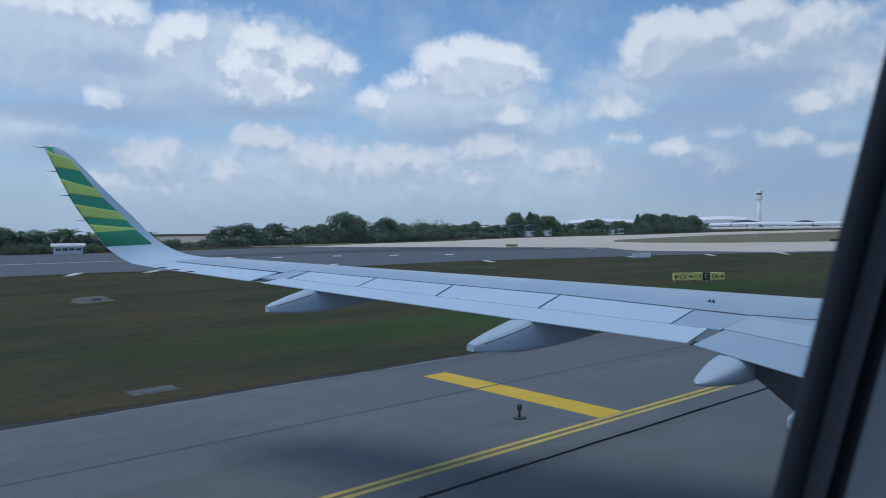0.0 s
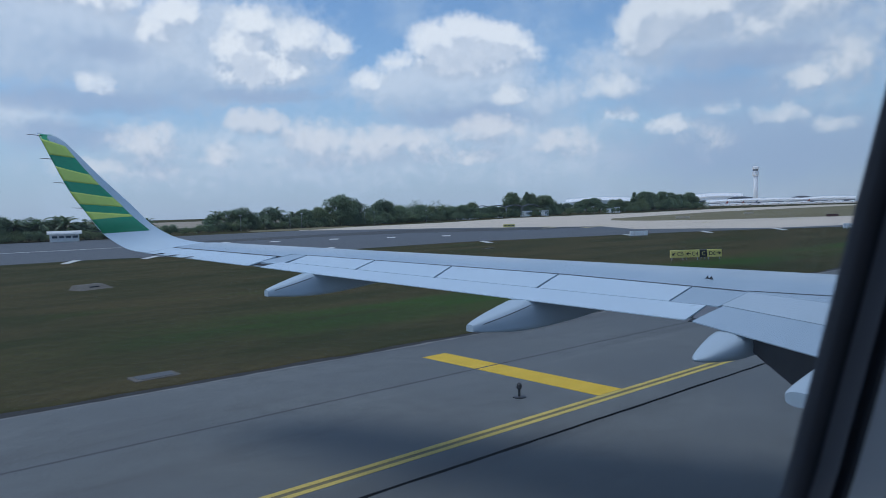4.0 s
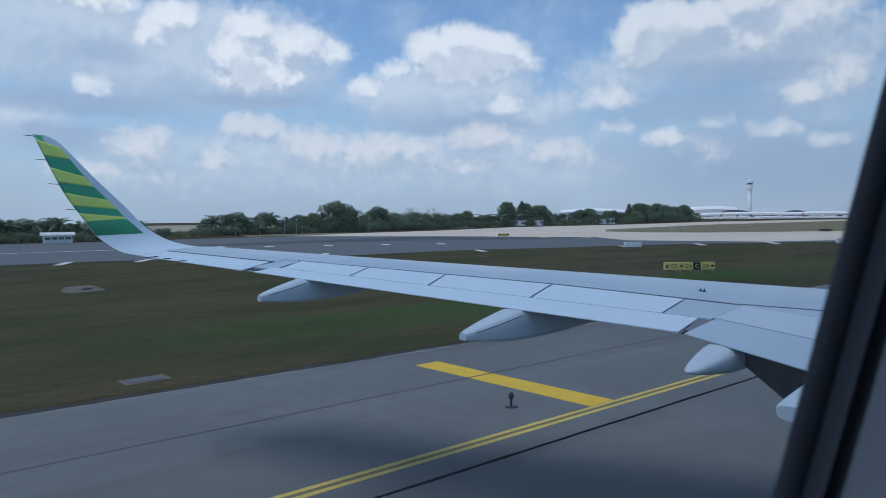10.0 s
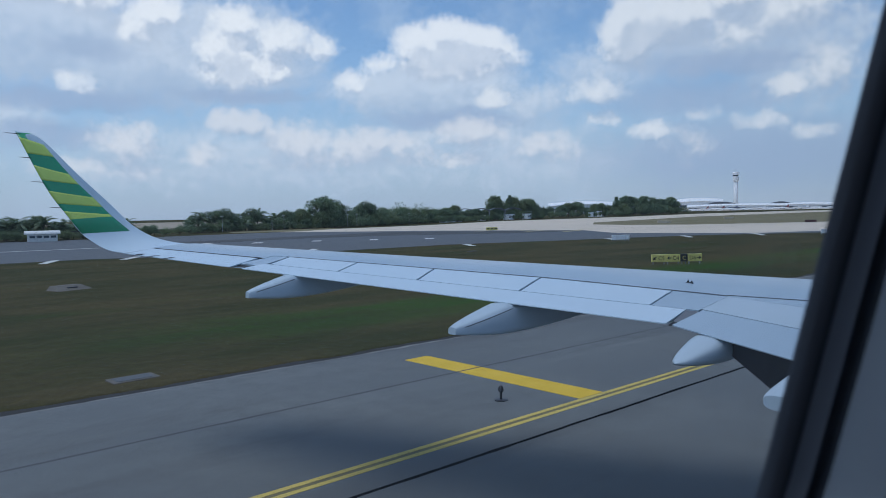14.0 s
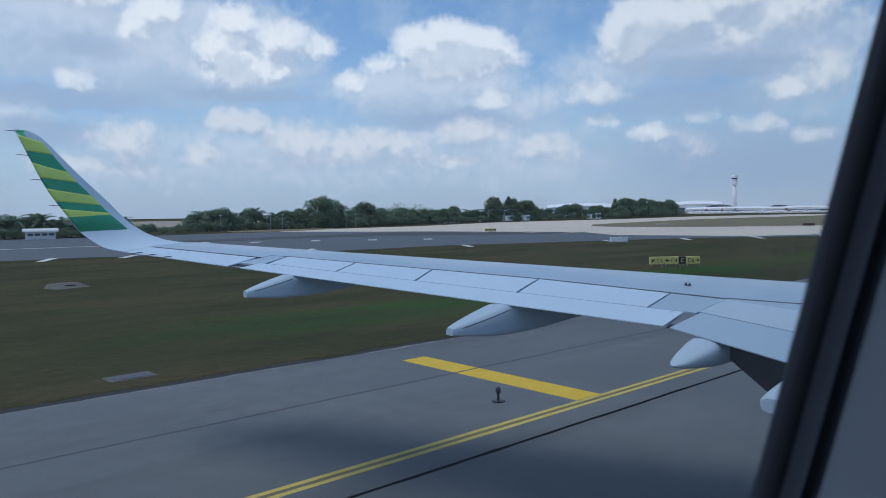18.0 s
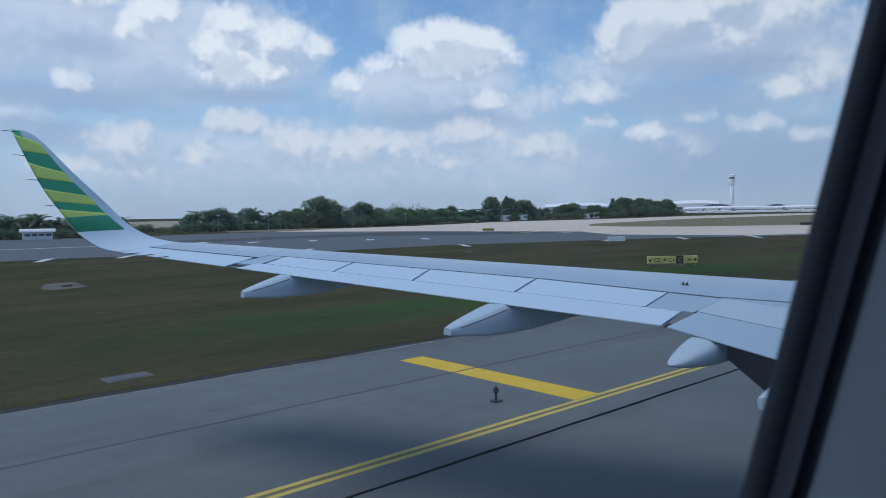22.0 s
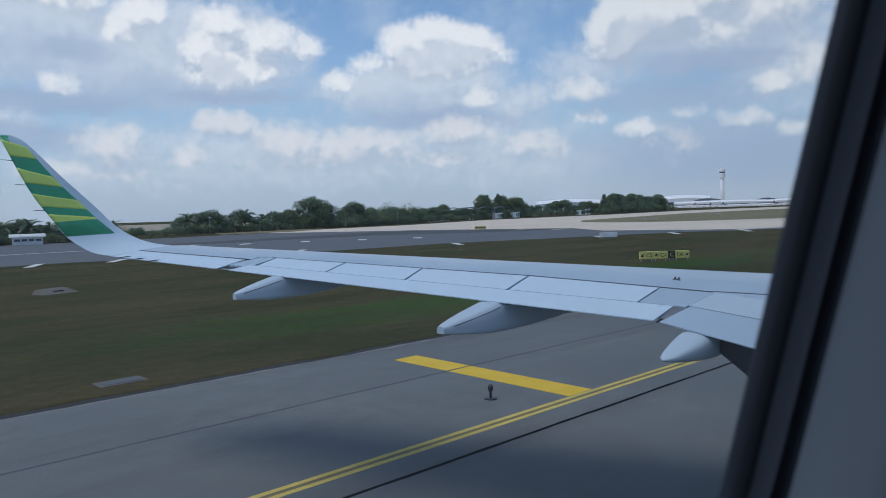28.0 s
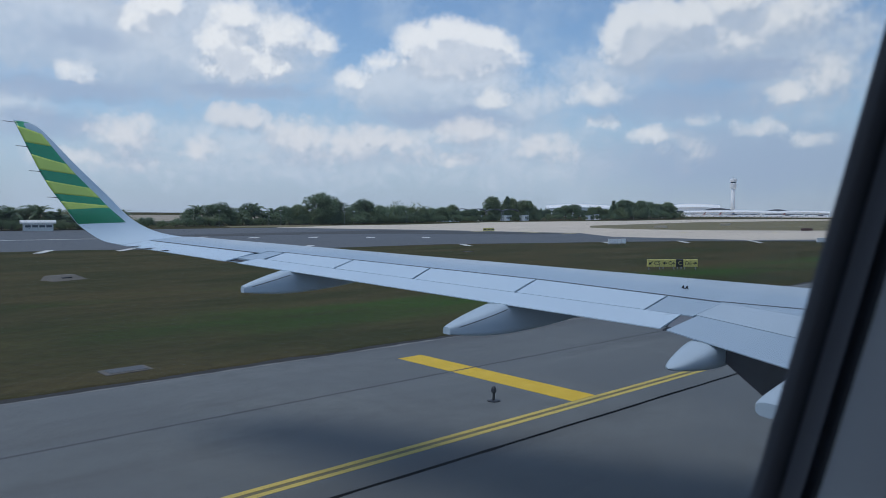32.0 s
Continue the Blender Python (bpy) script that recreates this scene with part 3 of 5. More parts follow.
for x0, y0, x1, y1 in ((19.2, 85.9, 21.9, 92.0), (27.6, 86.0, 30.8, 91.0), (49.6, 82.0, 53.4, 86.5), (70.4, 72.6, 73.8, 77.8), (107.9, 60.3, 114.4, 65.6), (95.3, 65.9, 98.6, 70.1), (118.9, 53.3, 129.0, 60.0)):
    dash(x0, y0, x1, y1, 0.45, "white", "slanted pale dash painted near the runway edge")
for x, y in ((54.8, 125.5), (61.0, 118.2), (71.0, 114.4), (79.5, 108.3), (88.0, 102.4)):
    dash(x - 1.2, y - 1.6, x + 1.2, y + 1.6, 0.8, "white", "short white dash painted on the runway")
for x, y in ((131, 131), (140, 124), (132, 115), (150, 113), (134, 105), (172, 97), (196, 84), (240, 190)):
    dash(x - 4, y - 1.2, x + 4, y + 1.2, 0.6, "faded_yellow", "faded yellow dash on the concrete taxiway")
strip("runway_line", -160, 37, 125.9, 126.8, "white", "thin white line along the runway", -0.006)
slab("tree_verge", [(96, 200), (116, 197), (140, 213), (152, 231), (132, 232), (104, 222)], -0.012, "verge", "pale mown grass in front of the trees", 0.1, "grass")

# ------------------------------------------------------------------ the aircraft
aircraft = thing("airliner", "pale grey airliner with a green striped winglet on the taxiway", "aircraft")
aircraft.matrix_basis = STANCE

SPAN_TE = ((0.0, 6.54, 2.768), (4.5, 7.53, 3.155), (14.6, 4.712, 3.680))
UPPER = ((0, 0), (0.08, 0.012), (0.15, 0.022), (0.3, 0.043), (0.5, 0.067), (0.65, 0.075), (0.8, 0.071), (0.9, 0.058), (0.97, 0.040), (1, 0.015))
LOWER = ((0, -0.004), (0.1, -0.004), (0.3, -0.020), (0.55, -0.042), (0.8, -0.042), (0.93, -0.025), (1, 0.015))


def lerp_table(table, x, col=1):
    for a, b in zip(table, table[1:]):
        if x <= b[0]:
            f = (x - a[0]) / (b[0] - a[0])
            return a[col] + (b[col] - a[col]) * f
    return table[-1][col]


def smooth_table(table, x):
    """The table's curve, gently rounded at its knots."""
    return (lerp_table(table, max(0, x - 0.03)) + 2 * lerp_table(table, x) + lerp_table(table, min(1, x + 0.03))) / 4 if 0.03 < x < 0.94 else lerp_table(table, x)


def chord(y):
    return (12.04 - 0.514 * (y - 4.1)) - lerp_table(SPAN_TE, y, 1)


def wing_point(y, k, lower=False, lift=0.0):
    """A point of the wing's skin: metres outboard, share of the chord from the trailing edge."""
    c = chord(y)
    rise = smooth_table(LOWER if lower else UPPER, k)
    return Vector((lerp_table(SPAN_TE, y, 1) + k * c, y, lerp_table(SPAN_TE, y, 2) + c * rise + lift))


def hinge(y):
    return 0.33 if y < 4.5 else min(0.375, 0.33 + (y - 4.5) * 0.018)


def inner_seam(y):
    """Where the spoilers' seam, carried straight on, runs over the inner wing."""
    return (8.985 + 0.318 * (4.5 - y) - lerp_table(SPAN_TE, y, 1)) / chord(y)


def skin_panel(name, y_aft, y_fore, k0, k1, mat, label="", thick=0.035, lift=0.0, parent=None, steps=10, droop=0.0):
    """A control surface or panel: a curved plate whose two ends may be slanted."""
    rows = []
    for i in range(steps + 1):
        f = i / steps
        ring_top, ring_low = [], []
        for j in range(7):
            g = j / 6
            ya = y_aft[0] + (y_aft[1] - y_aft[0]) * f
            yf = y_fore[0] + (y_fore[1] - y_fore[0]) * f
            y = ya + (yf - ya) * g
            ka, kb = (k0(y) if callable(k0) else k0), (k1(y) if callable(k1) else k1)
            k = ka + (kb - ka) * g
            top = wing_point(y, k, lift=lift - droop * (1 - g))
            t = thick if k > 0.02 else 0.012
            ring_top.append(top)
            ring_low.append(top - Vector((0, 0, min(t, 0.012 + 0.25 * k * chord(y) * 0.2))))
        rows.append(ring_top + ring_low[::-1])
    return lofted(name, rows, mat, parent or wing, label)


def profile(y, recess):
    """One closed section of the wing box, its upper skin sunk behind the spoiler hinge to hold the moving panels."""
    ring = []
    for k in (0.05, 0.12, 0.2, 0.27):
        ring.append(wing_point(y, k, lift=-recess))
    h = hinge(y)
    ring.append(wing_point(y, h - 0.002, lift=-recess))
    for k in (h, 0.45, 0.55, 0.65, 0.75, 0.85, 0.92, 0.97, 0.99):
        ring.append(wing_point(y, k))
    ring.append(wing_point(y, 1.0))
    for k in (0.99, 0.96, 0.9, 0.8, 0.65, 0.5, 0.35, 0.2, 0.1, 0.05):
        ring.append(wing_point(y, k, lower=True))
    return ring


wing = mesh_object("wing", *loft([profile(y, 0.045) for y in (0.1, 1, 2, 3, 4, 4.5, 5, 6, 7, 8, 9, 10, 11, 12, 13, 14, 14.6)]), "wing", aircraft, "pale grey painted wing", True)
wing.data.set_sharp_from_angle(angle=radians(35))
# near-black sheet over the sunken skin, painting in the shade under the panels
skin_panel("cove_shade", (0.2, 14.55), (0.2, 14.55), 0.06, lambda y: hinge(y) - 0.003, "gap", "dark sheet painting the shade of the recess behind the panels", 0.01, -0.034, steps=40)

# spoilers between their slanted ends, then flaps, aileron and fixed panels
ends = ((5.02, 5.14), (6.76, 7.00), (8.38, 8.70), (9.84, 10.10), (11.28, 11.50))
for (a0, f0), (a1, f1) in zip(ends, ends[1:]):
    skin_panel("spoiler", (a0 + 0.02, a1 - 0.02), (f0 + 0.02, f1 - 0.02), 0.152, lambda y: hinge(y) - 0.006, "panel", "white spoiler panel", 0.03, 0.004)
# grey in place of white: the dimmer light on the inner wing, as paint
skin_panel("spoiler", (1.2, 4.445), (1.2, 4.455), 0.165, lambda y: hinge(y) - 0.006, "fairing", "inboard spoiler panel, its shade put into a pale grey paint", 0.03, 0.006)
skin_panel("flap_gap_seal", (4.44, 4.51), (4.44, 4.60), 0.035, 0.151, "roof", "grey seal in the gap between the flaps", 0.01, -0.014)
skin_panel("fixed_panel", (4.46, 5.015), (4.47, 5.135), 0.152, lambda y: hinge(y) - 0.004, "wing", "grey fixed panel", 0.03, 0.0)
skin_panel("fixed_panel", (11.33, 11.80), (11.54, 11.86), 0.11, lambda y: hinge(y) - 0.004, "wing", "grey fixed panel", 0.03, -0.006)
skin_panel("fixed_panel", (14.5, 14.6), (14.62, 14.64), 0.0, lambda y: hinge(y) - 0.004, "wing", "", 0.03, 0.0)
skin_panel("flap", (4.51, 11.42), (4.60, 11.42), 0.0, 0.149, "panel", "white outboard flap", 0.06, 0.0, steps=20)
# darker paint than the outboard flap, standing for the shade near the hull
skin_panel("flap", (0.3, 4.42), (0.3, 4.42), 0.0, 0.162, "wing", "inboard flap, slightly lowered, its shade put into a pale grey paint", 0.07, 0.0, steps=14)
skin_panel("aileron", (11.72, 14.5), (11.92, 14.6), 0.0, 0.275, "panel", "white aileron", 0.035, 0.0)
skin_panel("aileron_seam", (11.82, 14.52), (11.84, 14.54), 0.272, 0.288, "gap", "dark seam ahead of the aileron", 0.006, 0.004, steps=20)
skin_panel("flap_end_rib", (4.455, 4.47), (4.46, 4.49), 0.01, 0.15, "dark_metal", "dark metal rib in the gap between the flaps", 0.05, -0.02)
skin_panel("flap_end_rib", (4.485, 4.50), (4.53, 4.57), 0.01, 0.15, "dark_metal", "", 0.05, -0.025)
skin_panel("fixed_panel", (11.80, 14.56), (11.88, 14.60), 0.283, lambda y: hinge(y) + 0.002, "wing", "grey skin ahead of the aileron", 0.03, 0.0)
skin_panel("hinge_line", (4.5, 11.6), (4.5, 11.6), lambda y: hinge(y) + 0.001, lambda y: hinge(y) + 0.0105, "gap", "dark seam ahead of the spoilers", 0.006, 0.002, steps=40)
skin_panel("hinge_line", (0.2, 4.5), (0.2, 4.5), lambda y: inner_seam(y), lambda y: inner_seam(y) + 0.008, "gap", "", 0.006, 0.002)

# small lifting point on the upper skin
stud = wing_point(5.2, 0.465)
for d in (-0.028, 0.028):
    bm = bmesh.new()
    tube(bm, [stud + Vector((0.02, d - 0.02, -0.005)), stud + Vector((0.04, d, 0.03)), stud + Vector((0.02, d + 0.02, -0.005))], [0.017] * 3, 6)
    part("lifting_eye", bm, "dark_metal", wing, "small dark metal eye")


def fairing(y, tail, te_x, te_z, belly, nose, half, blunt, square):
    """Sections of a canoe-shaped fairing: the tail end (x, z of its top), where its top meets the trailing edge, its lowest height, its nose (x, z)."""
    sections = []
    n = 22
    for i in range(n + 1):
        u = i / n
        x = tail[0] + (nose[0] - tail[0]) * u ** 1.25
        g = min(1.0, (x - tail[0]) / (te_x - tail[0]))
        w = half * (0.30 + 0.70 * math.sin(g * math.pi / 2) ** 0.8) if square else half * (blunt * 4 + (1 - blunt * 4) * math.sqrt(g))
        f = max(0.0, (x - te_x) / (nose[0] - te_x))
        w *= math.sqrt(max(0.015, 1 - f ** 3))
        zt = tail[1] + (te_z - 0.004 - tail[1]) * g ** 0.9 + 0.03 * f
        if square:
            zb = tail[1] - blunt + (belly - tail[1] + blunt) * math.sin(g * math.pi / 2)
        else:
            zb = tail[1] - blunt + (belly - tail[1] + blunt) * math.sqrt(g)
        zb = zb + (nose[1] - zb) * f ** 1.7
        zb = min(zb, zt - 0.04 * min(1.0, 0.1 + 8 * g))
        mid, hh = (zt + zb) / 2, (zt - zb) / 2
        e = 0.42 if square else 0.72
        ring = []
        for j in range(24):
            a = 2 * math.pi * j / 24
            ca, sa = math.cos(a), math.sin(a)
            ring.append(Vector((x, y + w * math.copysign(abs(ca) ** e, ca) * (1.0 - 0.18 * sa if square else 1.0), mid + hh * math.copysign(abs(sa) ** e, sa))))
        sections.append(ring)
    return sections


for y, tail, belly, nose, half, blunt, square in (
        (10.37, (5.17, 3.235), 3.09, (8.2, 3.38), 0.20, 0.10, True),
        (6.62, (6.06, 3.02), 2.86, (9.6, 3.10), 0.22, 0.09, True),
        (3.93, (6.74, 2.885), 2.79, (9.8, 2.9), 0.22, 0.0, False),
        (2.64, (6.22, 2.88), 2.68, (9.8, 2.75), 0.25, 0.13, False)):
    te = wing_point(y, 0.0)
    body = lofted("flap_track_fairing", fairing(y, tail, te.x + 0.02, te.z, belly, nose, half, blunt, square), "fairing", wing, "canoe-shaped flap track fairing under the trailing edge")
    if square:
        # the seam between the fairing's lid and its keel, on the inboard side
        seam = [[], []]
        for i in range(9):
            g = 0.14 + 0.84 * i / 8
            x = tail[0] + (te.x + 0.02 - tail[0]) * g
            z = tail[1] - blunt * 0.35 + (te.z - 0.06 - tail[1] + blunt * 0.35) * g ** 0.95
            seam[0].append(Vector((x, y - half * (0.30 + 0.70 * math.sin(g * math.pi / 2) ** 0.8) - 0.004, z)))
        bm = bmesh.new()
        tube(bm, seam[0], [0.005] * 9, 5)
        part("lid_seam", bm, "gap", wing, "dark seam along the fairing")
    if y > 3:
        continue
    bm = bmesh.new()
    tube(bm, [(tail[0] + 0.02, y - half * 0.2, tail[1] - blunt * 0.5), (tail[0] - 0.13, y - half * 0.3, tail[1] - blunt - 0.06)], [0.005, 0.003], 5)
    part("static_wick", bm, "dark_metal", wing)

# dark end of the gear bay below the inboard flap
bay = [[Vector((x, 3.72, 3.02)), Vector((x, 3.72, 2.88)), Vector((x, 3.30, 2.60)), Vector((x, 2.0, 2.45)), Vector((x, 2.0, 2.90))] for x in (7.56, 9.4)]
lofted("gear_bay_end", bay, "dark_metal", wing, "dark panel of the wheel bay under the wing root", False)

# winglet: leading and trailing edge from the wing's end to the tip
LEAD = [Vector(v) for v in ((6.70, 14.58, 3.71), (6.12, 14.85, 3.76), (5.58, 15.12, 3.90), (5.14, 15.35, 4.20), (4.74, 15.50, 4.66), (4.19, 15.62, 5.24), (3.68, 15.84, 5.85), (3.42, 15.90, 6.02))]
TRAIL = [Vector(v) for v in ((4.72, 14.58, 3.68), (4.50, 14.92, 3.74), (4.30, 15.18, 3.90), (4.12, 15.36, 4.10), (3.93, 15.48, 4.42), (3.62, 15.64, 4.95), (3.22, 15.86, 5.93), (3.17, 15.90, 6.04))]


def along(points, s):
    """A smooth curve through points, s from 0 to 1."""
    t = min(max(s, 0), 0.9999) * (len(points) - 1)
    i = int(t)
    f = t - i
    p0, p1, p2, p3 = points[max(0, i - 1)], points[i], points[i + 1], points[min(len(points) - 1, i + 2)]
    return 0.5 * (2 * p1 + (p2 - p0) * f + (2 * p0 - 5 * p1 + 4 * p2 - p3) * f * f + (3 * p1 - p0 - 3 * p2 + p3) * f ** 3)


def winglet_point(s, k, side=1, lift=0.0):
    a, b = along(TRAIL, s), along(LEAD, s)
    span = (along(TRAIL, min(1, s + 0.02)) - along(TRAIL, max(0, s - 0.02))) + (along(LEAD, min(1, s + 0.02)) - along(LEAD, max(0, s - 0.02)))
    out = (b - a).cross(span).normalized()
    c = (b - a).length
    swell = 0.045 * c * math.sqrt(max(0, 1 - (2 * (k - 0.55) / 1.1) ** 2)) * min(1, k * 2.2) if 0 < k < 1 else 0
    return a + (b - a) * k + out * (side * (swell + 0.004) + lift)


KS = (0, 0.06, 0.15, 0.3, 0.45, 0.6, 0.75, 0.86, 0.94, 0.98, 1.0)
rings = []
for i in range(33):
    s = i / 32
    rings.append([winglet_point(s, k, 1) for k in KS] + [winglet_point(s, k, -1) for k in KS[::-1]])
winglet = lofted("winglet", rings, "panel", aircraft, "tall upswept winglet, white at its foot and leading edge")


def find_s(share, k):
    """Where on the span the winglet reaches that share of its striped height."""
    z = 4.06 + 1.96 * share
    lo, hi = 0.0, 1.0
    for _ in range(26):
        m = (lo + hi) / 2
        if winglet_point(m, k).z < z:
            lo = m
        else:
            hi = m
    return lo


def band(name, low_t, high_t, low_f, high_f, mat, lift, label=""):
    """A slanted stripe over the inner face of the winglet, from the trailing edge to the white leading edge."""
    grid = []
    for side_lift in (lift, lift - 0.006):
        for i in range(7):
            f = i / 6
            for j in range(9):
                g = j / 8
                low, high = low_t + (low_f - low_t) * g, high_t + (high_f - high_t) * g
                k = 0.004 + g * (0.78 + 0.2 * max(0, (low + (high - low) * f - 0.88) / 0.12))
                s = min(0.992, find_s(low + (high - low) * f, k))
                grid.append(winglet_point(s, k, INNER, INNER * side_lift))
    faces = []
    for i in range(6):
        for j in range(8):
            a = i * 9 + j
            faces += [(a, a + 1, a + 10, a + 9), (63 + a, 63 + a + 9, 63 + a + 10, 63 + a + 1)]
    for j in range(8):
        faces += [(j, 63 + j, 64 + j, j + 1), (54 + j, 55 + j, 118 + j, 117 + j)]
    for i in range(6):
        a, b = i * 9, i * 9 + 8
        faces += [(a, a + 9, a + 72, a + 63), (b, b + 63, b + 72, b + 9)]
    return mesh_object(name, grid, faces, mat, winglet, label, True)


INNER = 1 if winglet_point(0.8, 0.5, 1).y < winglet_point(0.8, 0.5, -1).y else -1
band("green_field", 0.0, 1.0, 0.02, 1.0, "green", 0.004, "green painted inner face")
for lo_t, hi_t, lo_f, hi_f in ((0.800, 0.958, 0.770, 0.888), (0.538, 0.686, 0.496, 0.600), (0.302, 0.432, 0.268, 0.366), (0.100, 0.226, 0.082, 0.190)):
    band("lime_stripe", lo_t, hi_t, lo_f, hi_f, "lime", 0.008, "tapering lime stripe")
for s in (0.99, 0.755, 0.515, 0.26, 0.02):
    p = winglet_point(find_s(s, 0.02), 0.02)
    bm = bmesh.new()
    tube(bm, [p + Vector((0.1, 0, 0)), p, p + Vector((-0.20, 0.02, 0.01))], [0.008, 0.008, 0.004], 6)
    part("static_wick", bm, "dark_metal", winglet, "thin static wick")
for y in (14.15, 13.75, 13.32):
    p = wing_point(y, 0.0)
    bm = bmesh.new()
    tube(bm, [p + Vector((0.20, 0.01, 0.012)), p + Vector((0.02, 0, 0.016)), p + Vector((-0.15, -0.03, 0.004))], [0.006, 0.009, 0.004], 6)
    part("static_wick", bm, "dark_metal", wing)

# ---- fuselage, cabin lining and the window
PANE = 0.084                       # camera to pane, straight out
LEAN = math.tan(radians(12.4))     # the side wall leans in towards the top
EDGE_X = 0.236                     # forward edge of the clear pane
WIN_W, WIN_H, WIN_R, WIN_Z = 0.236, 0.33, 0.085, EYE + 0.0


def wall_y(z, inward=0.0):
    return PANE - (z - (EYE - 0.014)) * LEAN - inward


def window_ring(grow, inward, cx=EDGE_X - WIN_W / 2, n=48):
    """A rounded window outline, grown sideways and moved into the cabin."""
    w, h = WIN_W / 2 + grow, WIN_H / 2 + grow
    r = min(WIN_R + grow, w - 0.002)
    pts = []
    for i in range(n):
        a = 2 * math.pi * (i + 0.5) / n
        x = math.copysign(w - r, math.cos(a)) + r * math.cos(a)
        z = math.copysign(h - r, math.sin(a)) + r * math.sin(a)
        pts.append(Vector((cx + x, wall_y(WIN_Z + z, inward), WIN_Z + z)))
    return pts


def ring_surface(name, steps, mat, parent, label=""):
    verts, faces = loft([window_ring(g, d) for g, d in steps], True, False)
    return mesh_object(name, verts, faces, mat, parent, label, True)


window_unit = tagged(new("cabin_window"), "oval cabin window with dark gasket and grey reveal")
window_unit.parent = aircraft
ring_surface("outer_frame", [(0.0, 0.0), (0.0, -0.004), (0.05, -0.005), (0.10, -0.005)], "gasket", window_unit, "dark outer window frame")
ring_surface("gasket", [(-0.001, -0.003), (-0.001, 0.003), (0.001, 0.0045)], "gasket", window_unit, "black rubber gasket")
ring_surface("bezel", [(0.001, 0.0045), (0.0035, 0.0075), (0.0045, 0.0095)], "bezel", window_unit, "grey bezel ring")
# a plain step in the gasket's dark colour, which stands for shade in the crease
ring_surface("groove_shade", [(0.0045, 0.0095), (0.008, 0.0105), (0.008, 0.0135)], "gasket", window_unit, "dark ring that paints in the shade between bezel and reveal")
ring_surface("reveal", [(0.008, 0.0135), (0.010, 0.0160), (0.018, 0.032), (0.03, 0.045), (0.05, 0.055), (0.10, 0.060)], "lining", window_unit, "pale grey plastic window reveal")
for deep, tag in ((0.0, "clear acrylic pane"),):
    pane_ring = window_ring(0.0, deep)
    pane = mesh_object("pane", pane_ring + [v + Vector((0, 0.003, 0)) for v in pane_ring], [tuple(range(48)), tuple(range(95, 47, -1))] + [(i, 48 + i, 48 + (i + 1) % 48, (i + 1) % 48) for i in range(48)], "glass", window_unit, tag)
    pane.visible_shadow = False

# hull: round tube with the window opening; its axis lies inboard of the window
AXIS_Y, AXIS_Z, HULL_R = wall_y(EYE) + 0.006 - 1.98 * math.cos(radians(12.4)), EYE - 1.98 * math.sin(radians(12.4)), 1.98


def hull_point(x, angle, radius):
    return Vector((x, AXIS_Y + radius * math.cos(radians(angle)), AXIS_Z + radius * math.sin(radians(angle))))


def hull_shell(name, radius, x0, x1, holes, bands, mat, label):
    """The hull's skin from x0 to x1, open where a stretch along it meets a band of angles."""
    angles = sorted(set([a for a in range(-170, 190, 8)] + [a for lo_hi in bands for a in lo_hi]))
    xs = sorted({x0, x1, *[x for lo_hi in holes for x in lo_hi]})
    n = len(angles)
    verts = [hull_point(x, a, radius) for x in xs for a in angles]
    faces = []
    for i in range(len(xs) - 1):
        in_hole = any(lo <= xs[i] and xs[i + 1] <= hi for lo, hi in holes)
        for j in range(n):
            a0, a1 = angles[j], angles[(j + 1) % n]
            if in_hole and j + 1 < n and any(lo <= a0 and a1 <= hi for lo, hi in bands):
                continue
            faces.append((i * n + j, i * n + (j + 1) % n, (i + 1) * n + (j + 1) % n, (i + 1) * n + j))
    for i in (0, len(xs) - 1):
        faces.append(tuple(i * n + j for j in range(n)))
    return mesh_object(name, verts, faces, mat, aircraft, label)


cxw = EDGE_X - WIN_W / 2
half_up = math.degrees(math.asin(WIN_H / 2 / 1.98))
PITCH = 0.533
rows_x = [cxw + PITCH * i for i in range(-9, 17)]
hull_shell("hull", HULL_R, -6.5, 15.0, [(x - 0.17, x + 0.17) for x in rows_x], [(12.4 - half_up - 1.2, 12.4 + half_up + 1.2), (167.6 - half_up - 1.2, 167.6 + half_up + 1.2)], "skin", "white painted hull")
hull_shell("cabin_lining", HULL_R - 0.062, -6.4, 14.9, [(x - 0.20, x + 0.20) for x in rows_x], [(12.4 - half_up - 2.0, 12.4 + half_up + 2.0), (167.6 - half_up - 2.0, 167.6 + half_up + 2.0)], "lining", "pale plastic cabin lining")
boxed("cabin_floor", (-6.3, 14.8, AXIS_Y - 1.6, AXIS_Y + 1.6, AXIS_Z - 0.95, AXIS_Z - 0.9), "bezel", aircraft, "grey cabin floor")

# wheels that carry the aircraft, out of sight under hull and wing root
for name, x, y in (("main_gear", 9.6, AXIS_Y + 3.4), ("main_gear", 9.6, AXIS_Y - 3.4), ("nose_gear", 14.0, AXIS_Y)):
    bm = bmesh.new()
    tube(bm, [(x, y, 0.5), (x, y, 3.0)], [0.11, 0.14], 12)
    leg = part(name, bm, "steel", aircraft, "landing gear leg")
    for d in (-0.28, 0.28):
        bm = bmesh.new()
        tube(bm, [(x, y + d - 0.17, 0.56), (x, y + d - 0.12, 0.56), (x, y + d + 0.12, 0.56), (x, y + d + 0.17, 0.56)], [0.42, 0.56, 0.56, 0.42], 24)
        part("tyre", bm, "tyre", leg)

